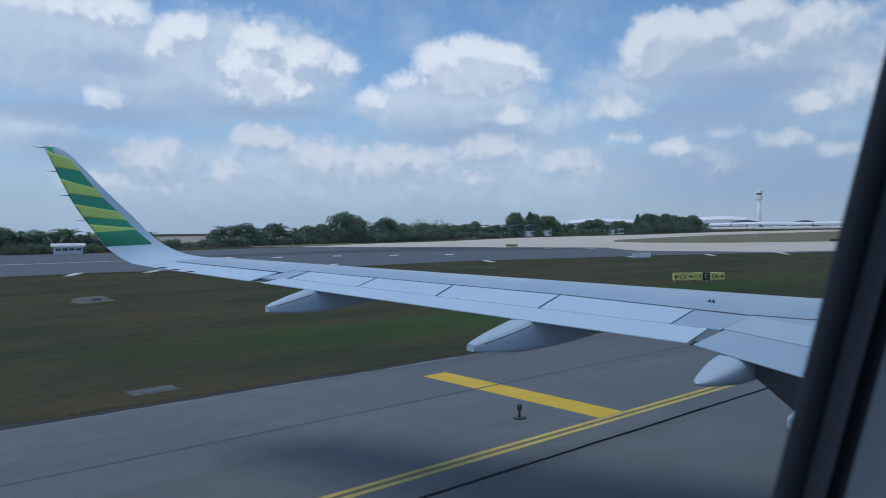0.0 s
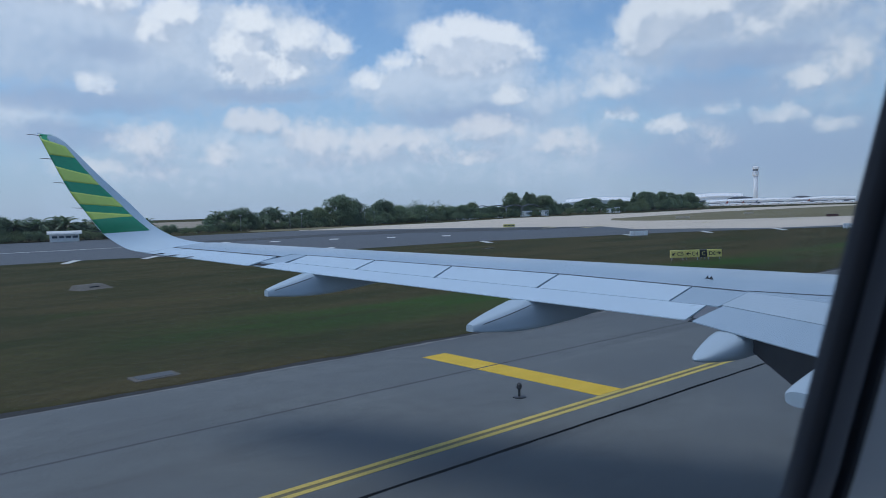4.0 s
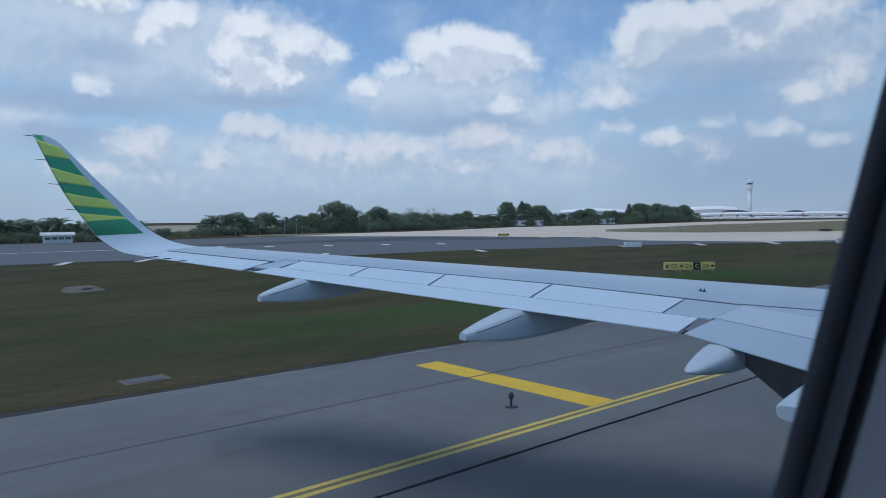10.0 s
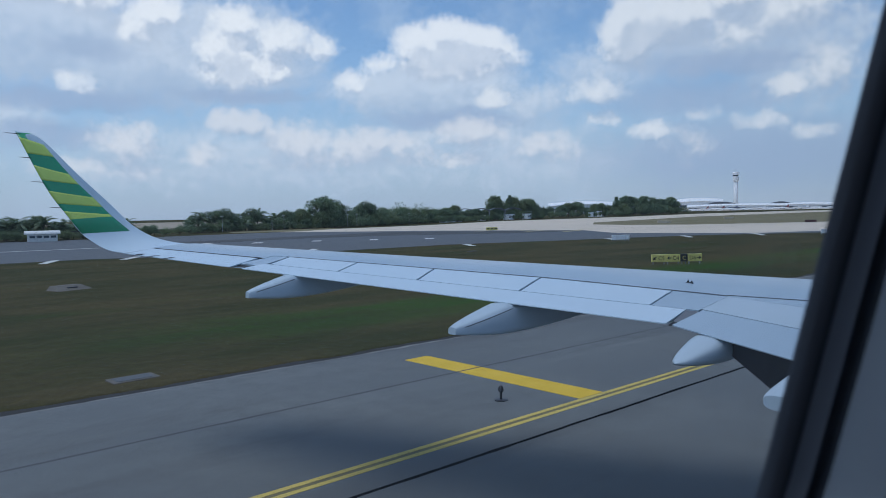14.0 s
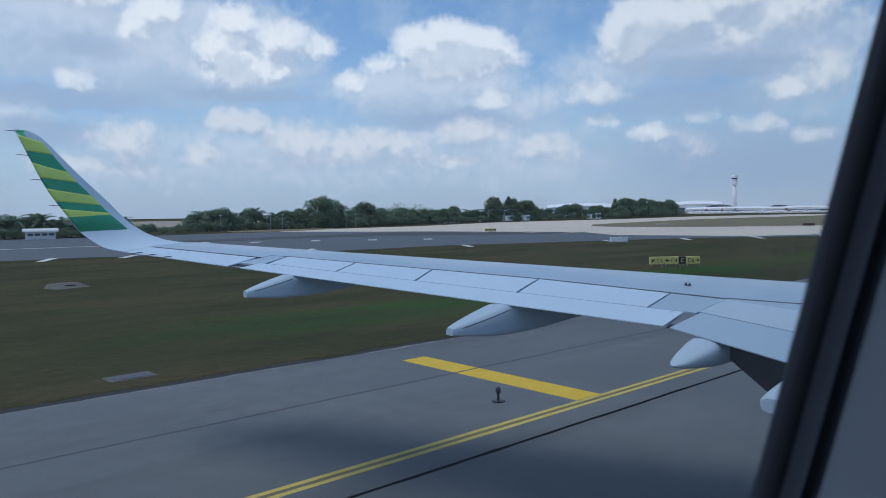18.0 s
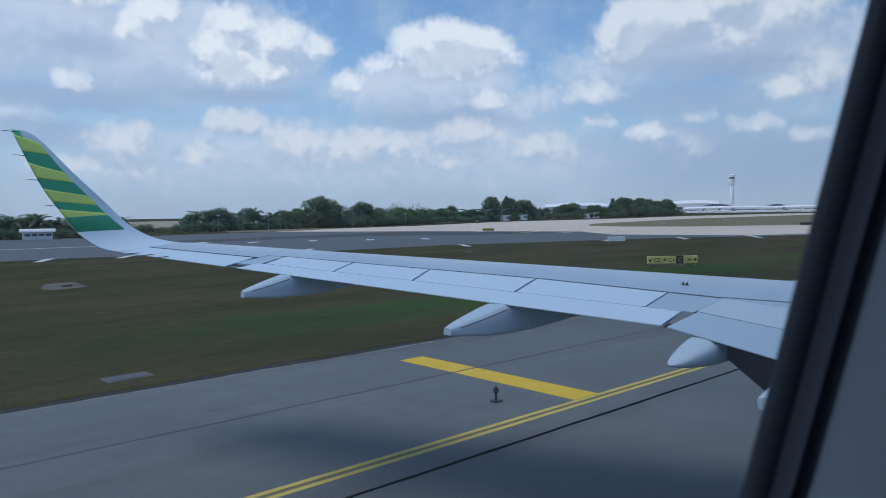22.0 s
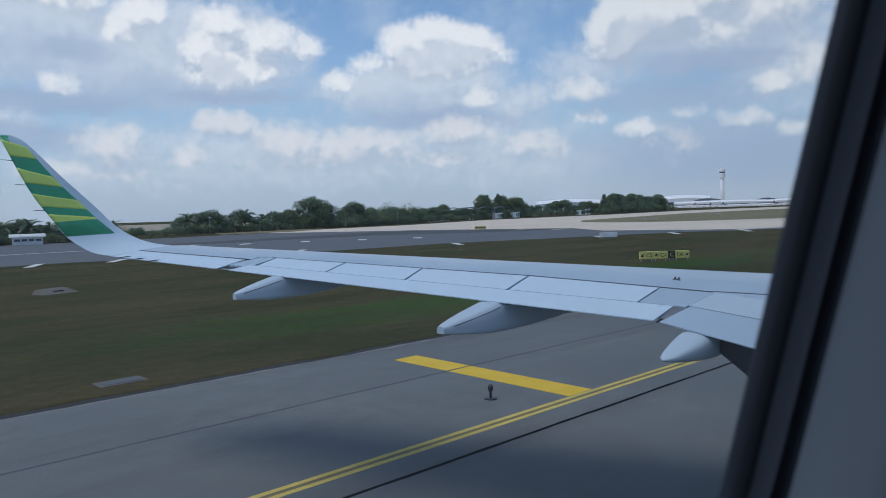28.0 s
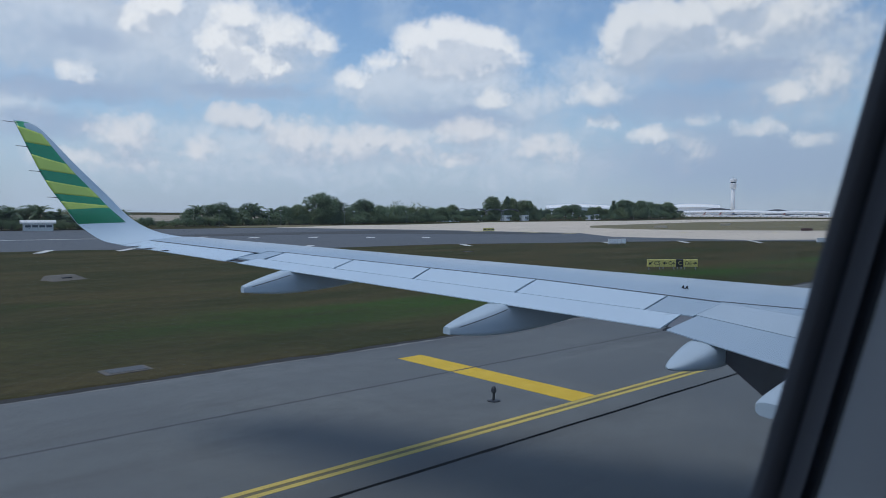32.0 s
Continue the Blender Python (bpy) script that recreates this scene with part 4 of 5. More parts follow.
# ------------------------------------------------------------------ airfield things
def leaf_mesh(name, clumps, leaf, seed, mat, parent, per=46):
    """A crown of many small leaf sprays on uneven clumps."""
    r = np.random.RandomState(seed)
    verts, faces = [], []
    for cx, cy, cz, rad in clumps:
        n = max(14, int(per * rad * rad))
        d = r.normal(size=(n, 3))
        d /= np.linalg.norm(d, axis=1)[:, None]
        p = np.array((cx, cy, cz)) + d * rad * r.uniform(0.55, 1.08, (n, 1)) * np.array((1, 1, 0.8))
        u = r.normal(size=(n, 3))
        u /= np.linalg.norm(u, axis=1)[:, None]
        v = np.cross(u, d + np.array((0, 0, 0.8)) + r.normal(scale=0.4, size=(n, 3)))
        v /= np.linalg.norm(v, axis=1)[:, None] + 1e-6
        s = leaf * r.uniform(0.6, 1.4, (n, 1))
        for q in (p - u * s, p + v * s * 0.55, p + u * s, p - v * s * 0.55):
            verts.append(q)
        b = sum(len(x) for x in verts[:-4])
        faces += [(b + i, b + n + i, b + 2 * n + i, b + 3 * n + i) for i in range(n)]
    return mesh_object(name, np.concatenate(verts).tolist(), faces, mat, parent)


def broad_tree(name, height, width, seed, mat, label, trunk_share=0.28):
    """A broadleaf tree: tapered trunk, limbs and an uneven crown with gaps."""
    r = random.Random(seed)
    t = thing(name, label, "tree")
    bm = bmesh.new()
    fork = height * trunk_share
    lean = r.uniform(-0.15, 0.15)
    tube(bm, [(0, 0, -0.1), (lean * 0.4, 0, fork * 0.6), (lean, 0.05, fork), (lean * 1.3, 0, height * 0.75)], [0.035 * height, 0.027 * height, 0.022 * height, 0.006 * height], 8)
    clumps = []
    for i in range(9):
        a = i * 2.4 + r.uniform(-0.4, 0.4)
        reach = width * 0.5 * r.uniform(0.45, 0.85)
        z = height * r.uniform(trunk_share + 0.12, 0.86)
        squeeze = 1 - max(0, (z / height - 0.55)) * 1.1
        end = (lean + reach * squeeze * math.cos(a), reach * squeeze * math.sin(a), z)
        tube(bm, [(lean, 0.03, fork * r.uniform(0.85, 1.2)), (end[0] * 0.5, end[1] * 0.5, (fork + z) / 2 + 0.1 * height * 0.4), end], [0.014 * height, 0.009 * height, 0.003 * height], 5)
        clumps.append((*end, width * r.uniform(0.15, 0.25)))
        clumps.append((end[0] * 0.6, end[1] * 0.6, z + height * 0.05, width * r.uniform(0.14, 0.22)))
    clumps.append((lean, 0, height * 0.88, width * 0.2))
    part("trunk", bm, "bark", t, "grey-brown trunk and limbs")
    leaf_mesh("crown", clumps, 0.020 * height + 0.04, seed, mat, t, per=190)
    return t


def cone_tree(name, height, width, seed, mat, label):
    """A tall tree that narrows to a ragged point."""
    r = random.Random(seed)
    t = thing(name, label, "tree")
    bm = bmesh.new()
    tube(bm, [(0, 0, -0.1), (0.05, 0, height * 0.4), (0, 0, height * 0.97)], [0.022 * height, 0.016 * height, 0.003 * height], 7)
    clumps = []
    for i in range(22):
        z = height * (0.22 + 0.74 * i / 21)
        a = i * 2.4 + r.uniform(-0.3, 0.3)
        reach = width * 0.5 * (1.02 - z / height) * r.uniform(0.6, 1.2) * 1.3
        end = (reach * math.cos(a), reach * math.sin(a), z)
        tube(bm, [(0, 0, z - 0.04 * height), end], [0.006 * height, 0.002 * height], 4)
        clumps.append((end[0] * 0.7, end[1] * 0.7, z, width * (0.10 + 0.13 * (1 - z / height)) * r.uniform(0.9, 1.3)))
    part("trunk", bm, "bark", t, "straight dark trunk")
    leaf_mesh("crown", clumps, 0.019 * height + 0.04, seed, mat, t, per=210)
    return t


def palm_tree(name, height, seed, label):
    """An oil palm: short trunk and drooping fronds made of leaflets."""
    r = random.Random(seed)
    t = thing(name, label, "palm tree")
    bm = bmesh.new()
    tube(bm, [(0, 0, -0.1), (0.03, 0, height * 0.3), (0.05, 0, height * 0.62)], [0.2, 0.17, 0.22], 9)
    part("trunk", bm, "bark", t, "rough short trunk")
    verts, faces = [], []
    for i in range(26):
        a = i * 2.399 + r.uniform(-0.2, 0.2)
        up = r.uniform(0.15, 1.25)
        long = height * r.uniform(0.55, 0.75)
        side = Vector((-math.sin(a), math.cos(a), 0))
        p, d = Vector((0.05, 0, height * 0.62)), Vector((math.cos(a) * math.cos(up), math.sin(a) * math.cos(up), math.sin(up)))
        for j in range(10):
            q = p + d * long / 10
            reach = long * 0.20 * math.sin(math.pi * min(1, (j + 1.2) / 11)) + 0.05
            for sgn in (-1, 1):
                b = len(verts)
                tip = (p + q) / 2 + side * sgn * reach + d * reach * 0.6 - Vector((0, 0, reach * 0.45))
                verts += [p, q, tip]
                faces.append((b, b + 1, b + 2))
            d = (d - Vector((0, 0, 0.17))).normalized()
            p = q
    mesh_object("frond_crown", verts, faces, "palm_leaf", t, "dark green drooping fronds")
    return t


rng = random.Random(21)
KINDS = dict(
    broad=[broad_tree("tree", 6.0, 6.4, 11 + i, ("leaf_dark", "leaf_mid", "leaf_mid", "leaf_light")[i], ("dark green broadleaf tree behind the runway", "green broadleaf tree behind the runway", "green spreading tree behind the runway", "light green tree behind the runway")[i]) for i in range(4)],
    cone=[cone_tree("tree", 9.0, 5.4, 31 + i, ("leaf_dark", "leaf_mid")[i % 2], "tall pointed dark green tree in a group") for i in range(2)],
    palm=[palm_tree("palm", 5.0, 41 + i, "oil palm with drooping fronds") for i in range(2)],
    bush=[broad_tree("bush", 2.4, 3.8, 51 + i, ("leaf_mid", "leaf_light")[i], "low green bush at the edge of the trees", 0.1) for i in range(2)])
USED = set()


def plant(kind, x, y, height, group):
    """A tree of that kind and height at (x, y), turned at random."""
    choice = rng.choice(KINDS[kind])
    base = dict(broad=6.0, cone=9.0, palm=5.0, bush=2.4)[kind]
    s = height / base
    m = pose(x, y, -0.05, 0, 0, rng.uniform(0, 360)) @ Matrix.Diagonal((s * rng.uniform(0.9, 1.15), s * rng.uniform(0.9, 1.15), s, 1))
    if choice not in USED:
        USED.add(choice)
        choice.matrix_basis = m
        return tagged(choice, group=group)
    ob = copy_thing(choice, Matrix.Identity(4))
    ob.matrix_basis = m
    return tagged(ob, group=group)


def row(kinds, start, end, height, step, group, spread=3.0, vary=0.25):
    """A belt of trees between two places."""
    a, b = Vector(start), Vector(end)
    n = max(2, int((b - a).length / step))
    for i in range(n):
        p = a + (b - a) * ((i + rng.uniform(0.1, 0.9)) / n)
        plant(rng.choice(kinds), p.x + rng.uniform(-1, 1), p.y + rng.uniform(-0.3, 1) * spread, height * rng.uniform(1 - vary, 1 + vary), group)


BELT = "trees behind the runway"
row(("palm", "palm", "broad"), (8, 194), (64, 194), 5.2, 2.6, BELT)
row(("bush", "broad"), (8, 192), (62, 191), 3.0, 2.6, BELT, 1.5)
row(("bush", "bush", "broad"), (64, 196), (92, 216), 2.4, 3.0, BELT, 3)
row(("broad", "palm", "broad"), (92, 224), (148, 240), 6.6, 3.2, BELT, 4, 0.3)
row(("bush", "palm", "broad"), (90, 219), (146, 236), 3.6, 2.8, BELT, 2)
plant("broad", 153, 240, 12.0, BELT)
plant("broad", 160, 244, 11.0, BELT)
plant("broad", 156.5, 241, 9.5, BELT)
row(("broad", "broad", "bush"), (146, 235), (172, 246), 5.4, 3.0, BELT)
plant("broad", 184, 256, 10.6, BELT)
row(("broad", "broad", "bush"), (172, 248), (236, 280), 7.4, 4.0, BELT, 5, 0.35)
row(("bush", "broad"), (172, 246), (236, 276), 4.4, 4.0, BELT, 3)
row(("broad", "bush", "broad"), (236, 280), (330, 322), 6.2, 3.6, BELT, 6)
plant("broad", 290, 314, 9.5, BELT)
row(("cone", "cone", "broad"), (338, 330), (394, 342), 13.6, 5.6, BELT, 6, 0.22)
row(("broad", "bush"), (334, 326), (396, 338), 6.0, 4.4, BELT, 3)
row(("broad", "cone", "broad"), (398, 344), (520, 366), 9.0, 7.0, BELT, 8, 0.35)
row(("broad", "broad", "cone"), (524, 362), (770, 446), 14.5, 9.5, BELT, 14, 0.28)
row(("bush", "broad"), (520, 356), (768, 438), 8.0, 9.0, BELT, 5)

row(("bush",), (4, 190), (64, 189.5), 2.3, 1.7, BELT, 1.0)
row(("broad",), (4, 197), (64, 197), 4.6, 3.0, BELT, 2.0)
row(("bush",), (92, 220), (150, 236), 2.0, 1.9, BELT, 1.0)
row(("bush",), (150, 234), (236, 274), 2.8, 2.4, BELT, 1.5)
row(("bush",), (236, 276), (334, 318), 3.0, 2.9, BELT, 2)
row(("bush",), (334, 322), (396, 334), 3.0, 3.0, BELT, 2)
row(("bush", "broad"), (396, 338), (522, 352), 4.4, 5.0, BELT, 4)

# bare earth far behind the gap in the trees
slab("soil_bank", [(110, 300), (230, 380), (420, 900), (190, 900)], 0.6, "soil", "bare pale earth beyond the trees", 0.9, "bank")


def shed():
    """A low white hut with a curved roof beside the runway."""
    t = thing("hut", "small pale hut with a curved roof by the trees", "hut", at=(41.5, 184.5, -0.05), turn=-10)
    boxed("wall", (-3.0, 3.0, -1.6, 1.6, 0, 1.7), "sign_white", t, "pale walls")
    sections = []
    for i in range(9):
        a = math.pi * i / 8
        sections.append([Vector((x, -2.0 * math.cos(a), 1.7 + 0.7 * math.sin(a) + dz)) for x, dz in ((-3.6, 0), (3.6, 0), (3.6, 0.1), (-3.6, 0.1))])
    lofted("roof", sections, "sign_white", t, "curved pale roof", False)
    for i in range(4):
        w = boxed("window", (-2.6 + i * 1.4, -1.5 + i * 1.4, -1.66, -1.59, 0.85, 1.35), "dark_glass", t, "dark window")
    return t


shed()


def board_sign(x, y, turn, panels, width, mat, label, group):
    """A row of low sign boxes on short legs."""
    t = thing("airfield_sign", label, "sign", group=group, at=(x, y, -0.05), turn=turn)
    for i in range(panels):
        x0 = (i - panels / 2) * width
        boxed("sign_box", (x0 + 0.02, x0 + width - 0.02, -0.12, 0.12, 0.22, 0.92), mat, t, "", 0.02)
        for d in (0.12, width - 0.12):
            boxed("leg", (x0 + d - 0.03, x0 + d + 0.03, -0.03, 0.03, 0, 0.24), "steel", t)
        if mat == "sign_yellow":
            boxed("symbol_bar", (x0 + 0.18, x0 + width - 0.18, -0.128, -0.118, 0.45, 0.68), "black", t, "black bar of unreadable writing")
    return t


board_sign(91.5, 62.6, -28, 4, 0.72, "facade", "low white sign boxes seen from behind, on the grass", "white signs")
board_sign(126.0, 46.0, -28, 4, 0.72, "facade", "low white sign boxes seen from behind, on the grass", "white signs")
board_sign(132.0, 129.0, -30, 3, 1.0, "sign_yellow", "yellow airfield guidance sign far across the runway", "yellow signs")
for x, y in ((215, 130), (300, 150)):
    board_sign(x, y, -30, 4, 1.2, "concrete", "low pale sign boxes on the grass island", "island signs")


board_sign(216.8, 84.0, -34, 3, 1.2, "sign_red", "dark red airfield sign on the grass island", "red signs")


def letters(text, size, mat, parent, x, y, z):
    """Upright writing whose face looks towards -y."""
    curve = bpy.data.curves.new("letters", "FONT")
    curve.body, curve.size, curve.extrude, curve.align_x = text, size, 0.004, "CENTER"
    draft = bpy.data.objects.new("letters", curve)
    scene.collection.objects.link(draft)
    me = bpy.data.meshes.new_from_object(draft.evaluated_get(bpy.context.evaluated_depsgraph_get()))
    bpy.data.objects.remove(draft)
    me.materials.clear()
    me.materials.append(M[mat])
    ob = new("letters", me)
    ob.parent = parent
    ob.matrix_basis = pose(x, y, z, 90, 0, 0)
    return tagged(ob)


def guidance_sign(x, y, turn):
    """A row of four lit boxes that name the taxiways."""
    t = thing("guidance_sign", "yellow and black airfield sign reading C5, C4, C, D6", "sign", at=(x, y, -0.05), turn=turn)
    x0 = -2.15
    for text, width, face, ink, arrow, dip in (("C5", 1.22, "sign_yellow", "black", -1, 0.7), ("C4", 1.22, "sign_yellow", "black", -1, 0), ("C", 0.62, "black", "sign_yellow", 0, 0), ("D6", 1.24, "sign_yellow", "black", 1, 0)):
        box = boxed("sign_box", (x0 + 0.015, x0 + width - 0.015, -0.14, 0.14, 0.22, 0.84), face, t, "black box with a yellow letter" if face == "black" else "yellow box with black writing", 0.02)
        for d in (0.15, width - 0.15):
            boxed("leg", (x0 + d - 0.03, x0 + d + 0.03, -0.03, 0.03, 0, 0.23), "steel", t)
        mid = x0 + width / 2
        letters(text, 0.46, ink, box, mid - 0.2 * arrow, -0.147, 0.37)
        if arrow:
            c = mid + 0.36 * arrow
            shape = [(-0.2, 0.035), (0.02, 0.035), (-0.06, 0.12), (0.02, 0.12), (0.2, 0), (0.02, -0.12), (-0.06, -0.12), (0.02, -0.035), (-0.2, -0.035)]
            verts = [(c + (a * math.cos(dip) + b * math.sin(dip)) * arrow, yy, 0.53 + b * math.cos(dip) - a * math.sin(dip)) for yy in (-0.148, -0.142) for a, b in shape]
            n = len(shape)
            mesh_object("arrow", verts, [tuple(range(n)), tuple(range(2 * n - 1, n - 1, -1))] + [(i, (i + 1) % n, n + (i + 1) % n, n + i) for i in range(n)], ink, box)
        x0 += width
    return t


guidance_sign(54.5, 31.8, -38)


def edge_light(x, y):
    """A small taxiway edge light on a round foot."""
    t = thing("edge_light", "small dark taxiway edge light on the shoulder", "light", group="edge lights", at=(x, y, 0.0))
    bm = bmesh.new()
    tube(bm, [(0, 0, -0.01), (0, 0, 0.02), (0, 0, 0.03)], [0.16, 0.16, 0.10], 14)
    part("foot", bm, "dark_metal", t)
    bm = bmesh.new()
    tube(bm, [(0, 0, 0.02), (0, 0, 0.2)], [0.03, 0.03], 8)
    part("stem", bm, "black", t)
    bm = bmesh.new()
    tube(bm, [(0, 0, 0.2), (0, 0, 0.24), (0, 0, 0.32), (0, 0, 0.36)], [0.05, 0.07, 0.06, 0.02], 10)
    part("lamp_head", bm, "dark_metal", t)


for x, y in ((12.4, 11.9), (50.0, 11.6), (90.0, 11.6)):
    edge_light(x, y)


def drain(x, y, turn):
    """A concrete drain cover flush in the grass."""
    t = thing("drain_cover", "grey concrete drain cover in the grass", "drain", group="drain covers", at=(x, y, -0.05), turn=turn)
    boxed("frame", (-0.65, 0.65, -0.38, 0.38, 0, 0.06), "culvert", t, "", 0.02)
    boxed("lid", (-0.52, 0.52, -0.27, 0.27, 0.05, 0.075), "runway", t, "worn lid", 0.01)


drain(60.0, 62.0, 4)
drain(6.9, TAXI_EDGE + 1.9, 2)


def culvert(x, y, turn):
    """A low concrete headwall with a dark pipe mouth in a grass ditch."""
    t = thing("culvert", "low grey concrete drain headwall in the grass", "drain", at=(x, y, -0.06), turn=turn)
    face = [[Vector((-1.2 + 0.3 * u, -0.9 + 0.9 * u, 0.30 * u)), Vector((1.2 - 0.3 * u, -0.9 + 0.9 * u, 0.30 * u)), Vector((1.2 - 0.3 * u, 0.6, 0.30 * u)), Vector((-1.2 + 0.3 * u, 0.6, 0.30 * u))] for u in (0.0, 0.5, 1.0)]
    lofted("headwall", face, "culvert", t, "stained sloping concrete", False)
    boxed("pipe_mouth", (-0.35, 0.35, -0.5, -0.3, 0.03, 0.2), "gap", t, "dark pipe mouth", 0.02)


culvert(13.2, 52.4, 20)

# mast lamps along the road behind the runway
def mast(x, y, h):
    t = thing("lamp_post", "thin grey lamp post among the trees", "lamp post", group="lamp posts", at=(x, y, -0.05))
    bm = bmesh.new()
    tube(bm, [(0, 0, 0), (0, 0, h)], [0.08, 0.05], 6)
    part("pole", bm, "steel", t)
    for d in (-0.5, 0.5):
        boxed("lamp_head", (min(0, d), max(0, d), -0.12, 0.12, h - 0.08, h + 0.06), "facade", t)


for x, y in ((101, 219), (117, 216), (122, 217), (158, 232), (163, 233), (204, 251), (330, 318), (372, 326), (440, 340), (560, 366)):
    mast(x, y, 5.2)

# small white houses and parked cars under the trees
def house(x, y, w, h):
    t = thing("white_house", "small white flat building under the trees", "building", group="white houses", at=(x, y, -0.05), turn=25)
    boxed("wall", (-w / 2, w / 2, -2, 2, 0, h), "facade", t)
    boxed("roof", (-w / 2 - 0.3, w / 2 + 0.3, -2.3, 2.3, h, h + 0.25), "roof", t)
    for i in range(int(w / 2)):
        boxed("window", (-w / 2 + 0.5 + i * 2, -w / 2 + 1.6 + i * 2, -2.04, -1.99, h * 0.35, h * 0.75), "dark_glass", t)


for x, y, w, h in ((262, 290, 12, 2.2), (276, 297, 6, 2.4), (312, 314, 6, 3.4), (350, 326, 12, 3.6), (372, 330, 9, 3.8), (470, 348, 12, 3.8), (486, 352, 8, 4.6)):
    house(x, y, w, h)


def arched_hall(x, y, turn, bays, span, rise):
    """A long dark hall whose roof is a row of shallow arches."""
    t = thing("arched_hall", "long hall with a row of dark arched roofs behind the trees", "building", at=(x, y, -0.05), turn=turn)
    for b in range(bays):
        sections = []
        for i in range(11):
            u = i / 10
            z = 6.0 + rise * math.sin(math.pi * u)
            sections.append([Vector(((b + u - bays / 2) * span, d, z + dz)) for d, dz in ((-5, 0), (5, 0), (5, 0.45), (-5, 0.45))])
        lofted("roof_arch", sections, "roof", t, "", False)
        for d in (-4.5, 4.5):
            boxed("column", ((b - bays / 2) * span - 0.2, (b - bays / 2) * span + 0.2, d - 0.2, d + 0.2, 0, 6.1), "steel", t)
    return t


arched_hall(317, 319, -40, 5, 10, 1.3)


def control_tower():
    """A tall slender tower with a ringed cab."""
    a, d = radians(63.9), 2520.0
    t = thing("control_tower", "tall white airport control tower with a round cab", "tower", at=(d * math.sin(a), d * math.cos(a), -0.05))
    bm = bmesh.new()
    tube(bm, [(0, 0, 0), (0, 0, 40), (0, 0, 92)], [7.6, 6.7, 6.3], 20)
    part("shaft", bm, "facade", t, "white shaft", True)
    bm = bmesh.new()
    tube(bm, [(0, 0, 90), (0, 0, 94), (0, 0, 106), (0, 0, 108)], [6.4, 9.8, 10.2, 7], 24)
    part("lower_ring", bm, "facade", t, "white equipment drum")
    bm = bmesh.new()
    tube(bm, [(0, 0, 108), (0, 0, 112.5)], [7.0, 8.6], 24)
    part("cab_glass", bm, "dark_glass", t, "dark cab windows")
    bm = bmesh.new()
    tube(bm, [(0, 0, 112.5), (0, 0, 120), (0, 0, 123)], [10.6, 10.6, 6], 24)
    part("cab_roof", bm, "facade", t, "white cab roof")
    bm = bmesh.new()
    tube(bm, [(0, 0, 122), (0, 0, 130)], [0.8, 0.3], 6)
    part("aerial", bm, "steel", t)


control_tower()


def far_at(turn, distance):
    return distance * math.sin(radians(turn)), distance * math.cos(radians(turn))


def pier_building(turn0, turn1, distance, height, bays, label):
    """A long terminal pier: white curved roof edge over dark glass, with white piers."""
    x0, y0 = far_at(turn0, distance)
    x1, y1 = far_at(turn1, distance)
    length = math.hypot(x1 - x0, y1 - y0)
    t = thing("terminal_building", label, "terminal", at=((x0 + x1) / 2, (y0 + y1) / 2, -0.05), turn=math.degrees(math.atan2(y1 - y0, x1 - x0)))
    hl = length / 2
    boxed("base", (-hl, hl, -22, 15, 0, height * 0.72), "facade", t, "white walls")
    sections = []
    for i in range(25):
        u = i / 24
        z = height * (0.76 + 0.24 * math.sin(math.pi * (0.12 + 0.76 * u)) ** 0.7)
        x = -hl * 1.02 + 2.04 * hl * u
        sections.append([Vector((x, -25, z - 0.28 * height)), Vector((x, 20, z - 0.28 * height)), Vector((x, 20, z)), Vector((x, -12, z)), Vector((x, -25, z - 0.24 * height))])
    lofted("roof", sections, "facade", t, "sweeping white roof", False)
    for i in range(bays):
        x = -hl + (i + 0.5) * 2 * hl / bays
        w = hl / bays
        if i % 3 == 1:
            z0, z1 = height * 0.24, height * 0.44
            ring = [[Vector((x - w * 1.2, y, z1)), Vector((x + w * 1.2, y, z1)), Vector((x + w * 0.7, y, z0)), Vector((x - w * 0.7, y, z0))] for y in (-22.6, -14)]
            lofted("glass_wall", ring, "dark_glass", t, "dark tapering window wall", False)
        else:
            boxed("window_band", (x - w * 0.8, x + w * 0.8, -22.4, -21.9, height * 0.36, height * 0.44), "dark_glass", t, "thin dark window band")
            h = height * rng.uniform(0.24, 0.32)
            ring = [[Vector((a, -31, 0)), Vector((a, -21, 0)), Vector((a, -21, h)), Vector((a, -26, h)), Vector((a, -31, h * 0.45))] for a in (x - w * 0.4, x + w * 0.5)]
            lofted("bay", ring, "facade", t, "white bay with a sloping roof", False)
            boxed("opening", (x - w * 0.25, x + w * 0.1, -31.3, -30.9, height * 0.02, height * 0.12), "roof", t, "dark opening")
    return t


# pale concrete apron in front of and round the terminals, added to bounce light onto their walls
slab("apron", [(*far_at(a, 1850),) for a in (57, 60, 63, 66, 69, 72)] + [(*far_at(a, 2900),) for a in (72, 69, 66, 63, 60, 57)], 0.1, "concrete", "wide pale concrete apron round the terminals", 0.3, "apron")
pier_building(59.6, 63.0, 2300, 38, 8, "long white terminal with a sweeping roof")
pier_building(60.6, 66.9, 2150, 18, 14, "long low white terminal pier with dark windows")
pier_building(67.0, 70.2, 2180, 18, 9, "low white terminal pier beyond the grass")
pier_building(50.2, 55.0, 1500, 25, 8, "white roofed terminal hall behind the trees")


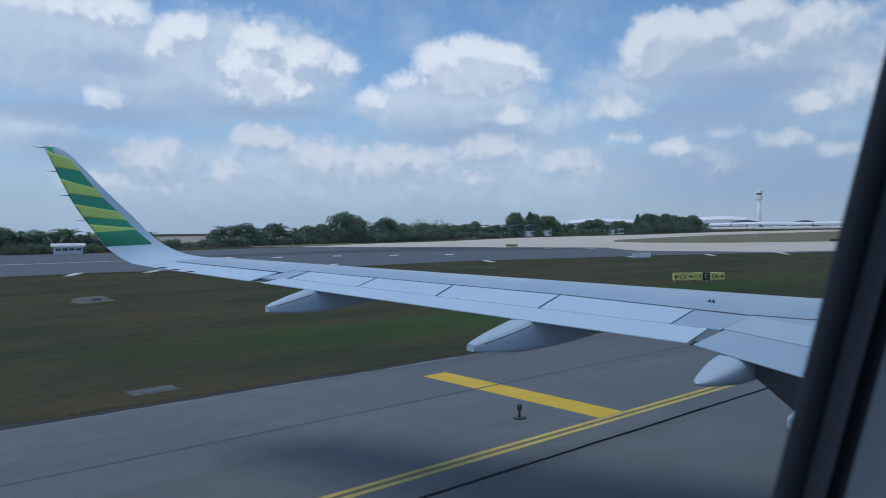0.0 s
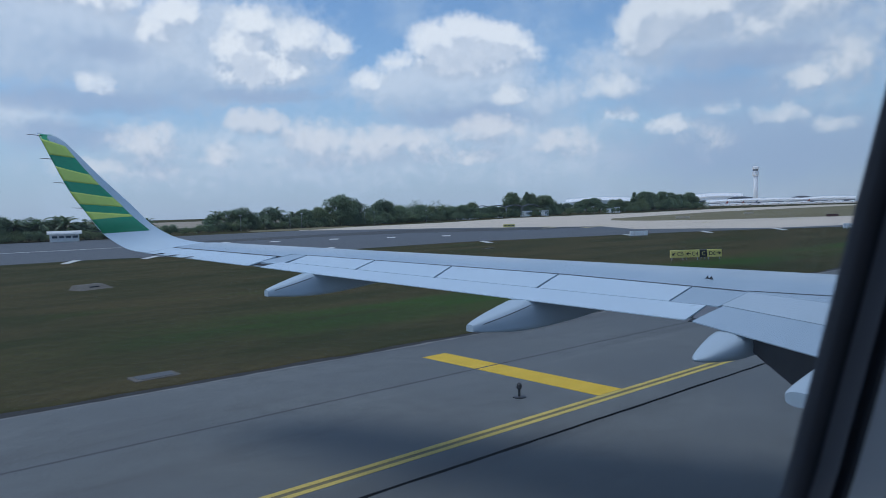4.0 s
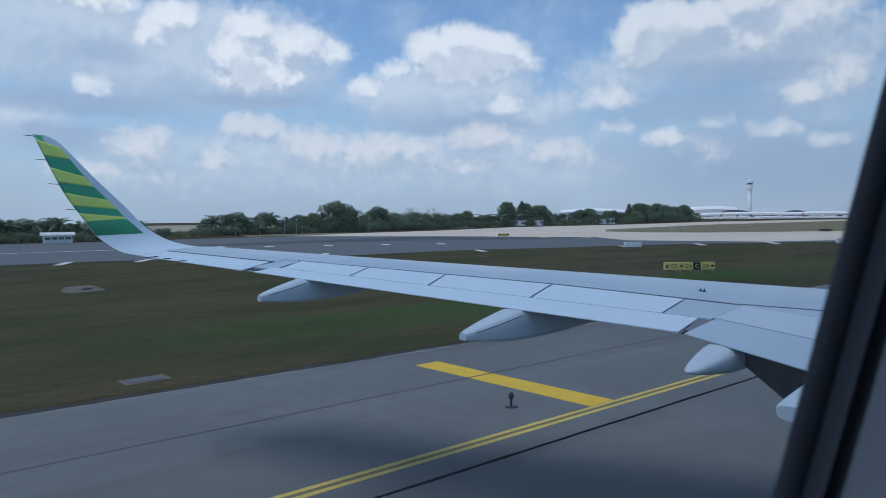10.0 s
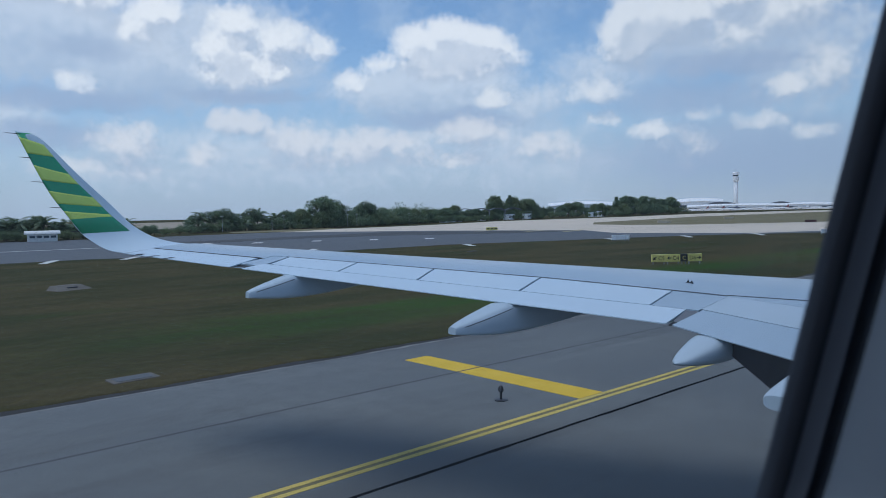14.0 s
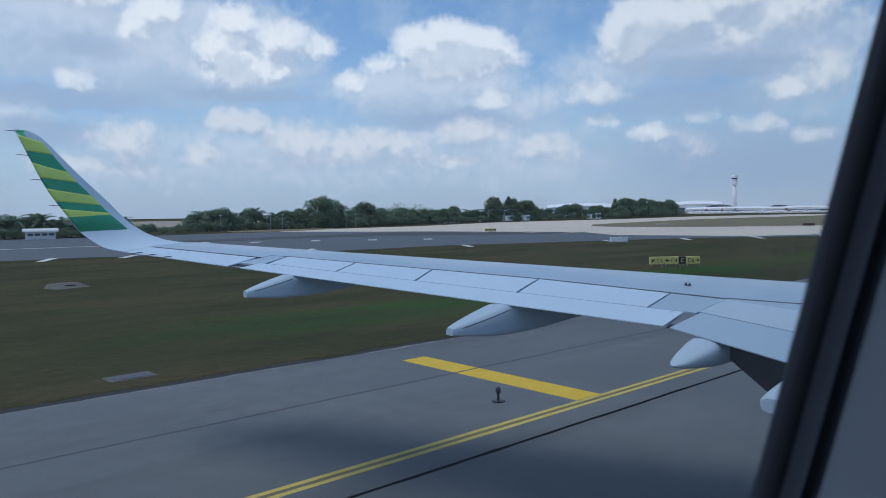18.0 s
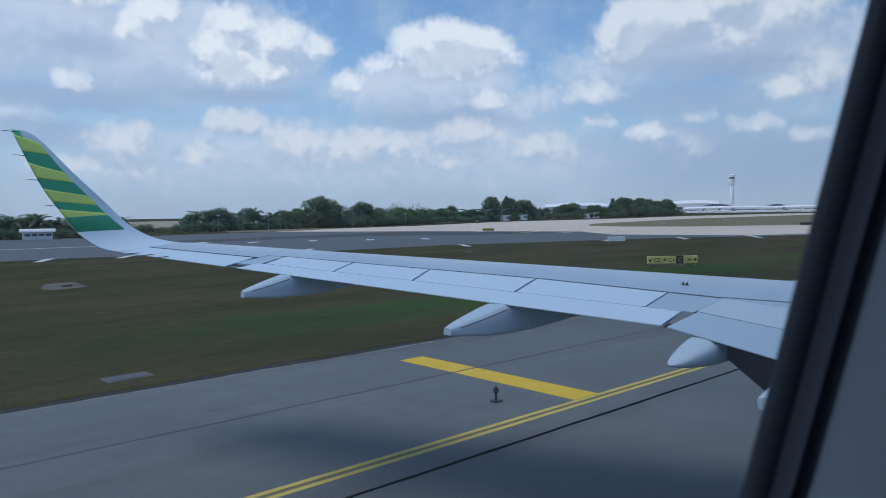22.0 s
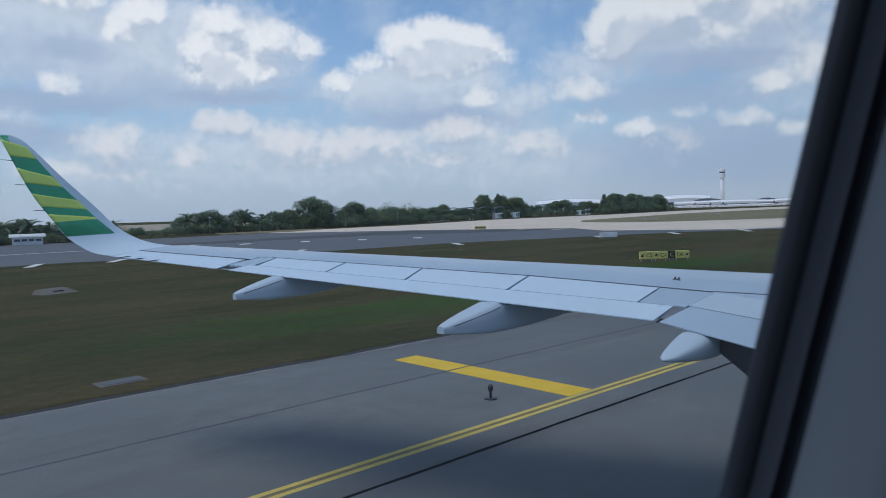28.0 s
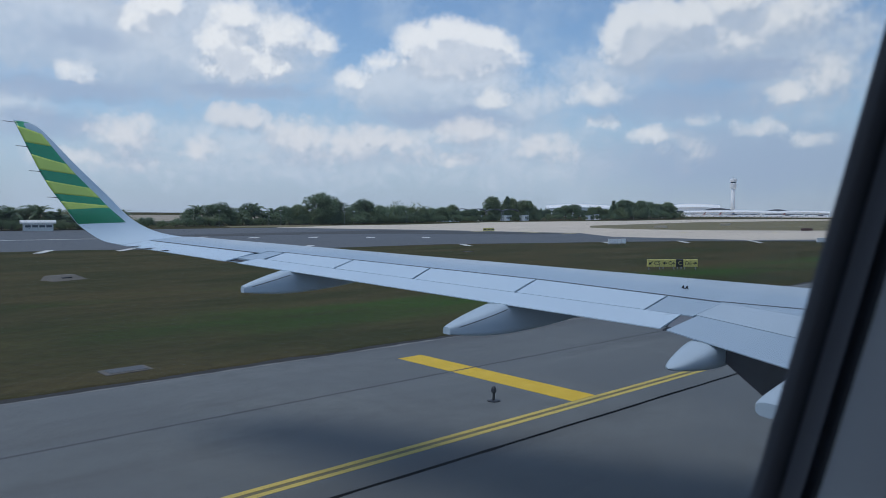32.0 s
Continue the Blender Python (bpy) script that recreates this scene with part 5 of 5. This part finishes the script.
def parked_jet(turn, distance, heading, tail):
    """A small jet at a gate: hull, wings, engines, tail."""
    x, y = far_at(turn, distance)
    t = thing("parked_jet", "white jet with a coloured tail parked at the terminal", "aircraft", "jets at the terminal", at=(x, y, 0.1), turn=heading)
    bm = bmesh.new()
    tube(bm, [(-19, 0, 4.9), (-12, 0, 4.4), (-4, 0, 4.0), (12, 0, 4.0), (16, 0, 3.8), (18.5, 0, 3.3)], [0.3, 1.4, 2.0, 2.0, 1.5, 0.3], 12)
    part("hull", bm, "facade", t, "white hull", True)
    for side in (-1, 1):
        ring = [[Vector((a, side * s, z)), Vector((b, side * s, z)), Vector((b, side * s, z + h)), Vector((a, side * s, z + h))] for a, b, s, z, h in ((-2.5, 4.5, 1.5, 3.0, 0.7), (-6.0, -4.5, 17, 4.2, 0.2))]
        lofted("wing", ring, "facade", t, "", False)
        bm = bmesh.new()
        tube(bm, [(1.5, side * 5.6, 2.2), (4.0, side * 5.6, 2.2), (5.4, side * 5.6, 2.2)], [0.7, 1.15, 1.0], 10)
        part("engine", bm, "facade", t, "", True)
        ring = [[Vector((a, side * s, z)), Vector((b, side * s, z)), Vector((b, side * s, z + 0.25)), Vector((a, side * s, z + 0.25))] for a, b, s, z in ((-18, -14.6, 0.5, 5.2), (-19.6, -18.2, 6.2, 5.7))]
        lofted("tailplane", ring, "facade", t, "", False)
        bm = bmesh.new()
        tube(bm, [(0, side * 3.2, 0.0), (0, side * 3.2, 2.8)], [0.5, 0.25], 8)
        part("landing_gear", bm, "dark_metal", t)
    ring = [[Vector((a, -h, z)), Vector((b, -h, z)), Vector((b, h, z)), Vector((a, h, z))] for a, b, z, h in ((-18.2, -11.5, 5.4, 0.25), (-20.0, -17.4, 11.8, 0.12))]
    lofted("tail_fin", ring, tail, t, "coloured tail fin", False)
    bm = bmesh.new()
    tube(bm, [(13.5, 0, 0.0), (13.5, 0, 2.6)], [0.4, 0.2], 8)
    part("nose_gear", bm, "dark_metal", t)


for turn, distance, heading, tail in ((61.5, 2090, 118, "jet_red"), (62.6, 2080, 112, "jet_red"), (63.5, 2085, 130, "jet_blue"), (65.4, 2080, 116, "facade"), (66.9, 2080, 110, "jet_red"), (68.2, 2080, 126, "facade")):
    parked_jet(turn, distance, heading, tail)


def dark_hall(turn0, turn1, distance, height):
    """A concourse under a low vaulted dark roof, behind the piers."""
    x0, y0 = far_at(turn0, distance)
    x1, y1 = far_at(turn1, distance)
    hl = math.hypot(x1 - x0, y1 - y0) / 2
    t = thing("terminal_building", "concourse with a low dark vaulted roof behind the white pier", "terminal", at=((x0 + x1) / 2, (y0 + y1) / 2, -0.05), turn=math.degrees(math.atan2(y1 - y0, x1 - x0)))
    boxed("base", (-hl, hl, -16, 16, 0, height * 0.7), "facade", t, "white walls")
    sections = []
    for i in range(17):
        u = i / 16
        z = height * (0.72 + 0.28 * math.sin(math.pi * u) ** 0.8)
        sections.append([Vector(((2 * u - 1) * hl * 1.03, d, z + e)) for d, e in ((-20, height * 0.6 - z), (18, height * 0.6 - z), (18, 0.0), (-20, 0.0))])
    lofted("roof", sections, "roof", t, "dark vaulted roof", False)


dark_hall(61.9, 63.9, 2240, 25)
dark_hall(66.2, 67.6, 2240, 22)
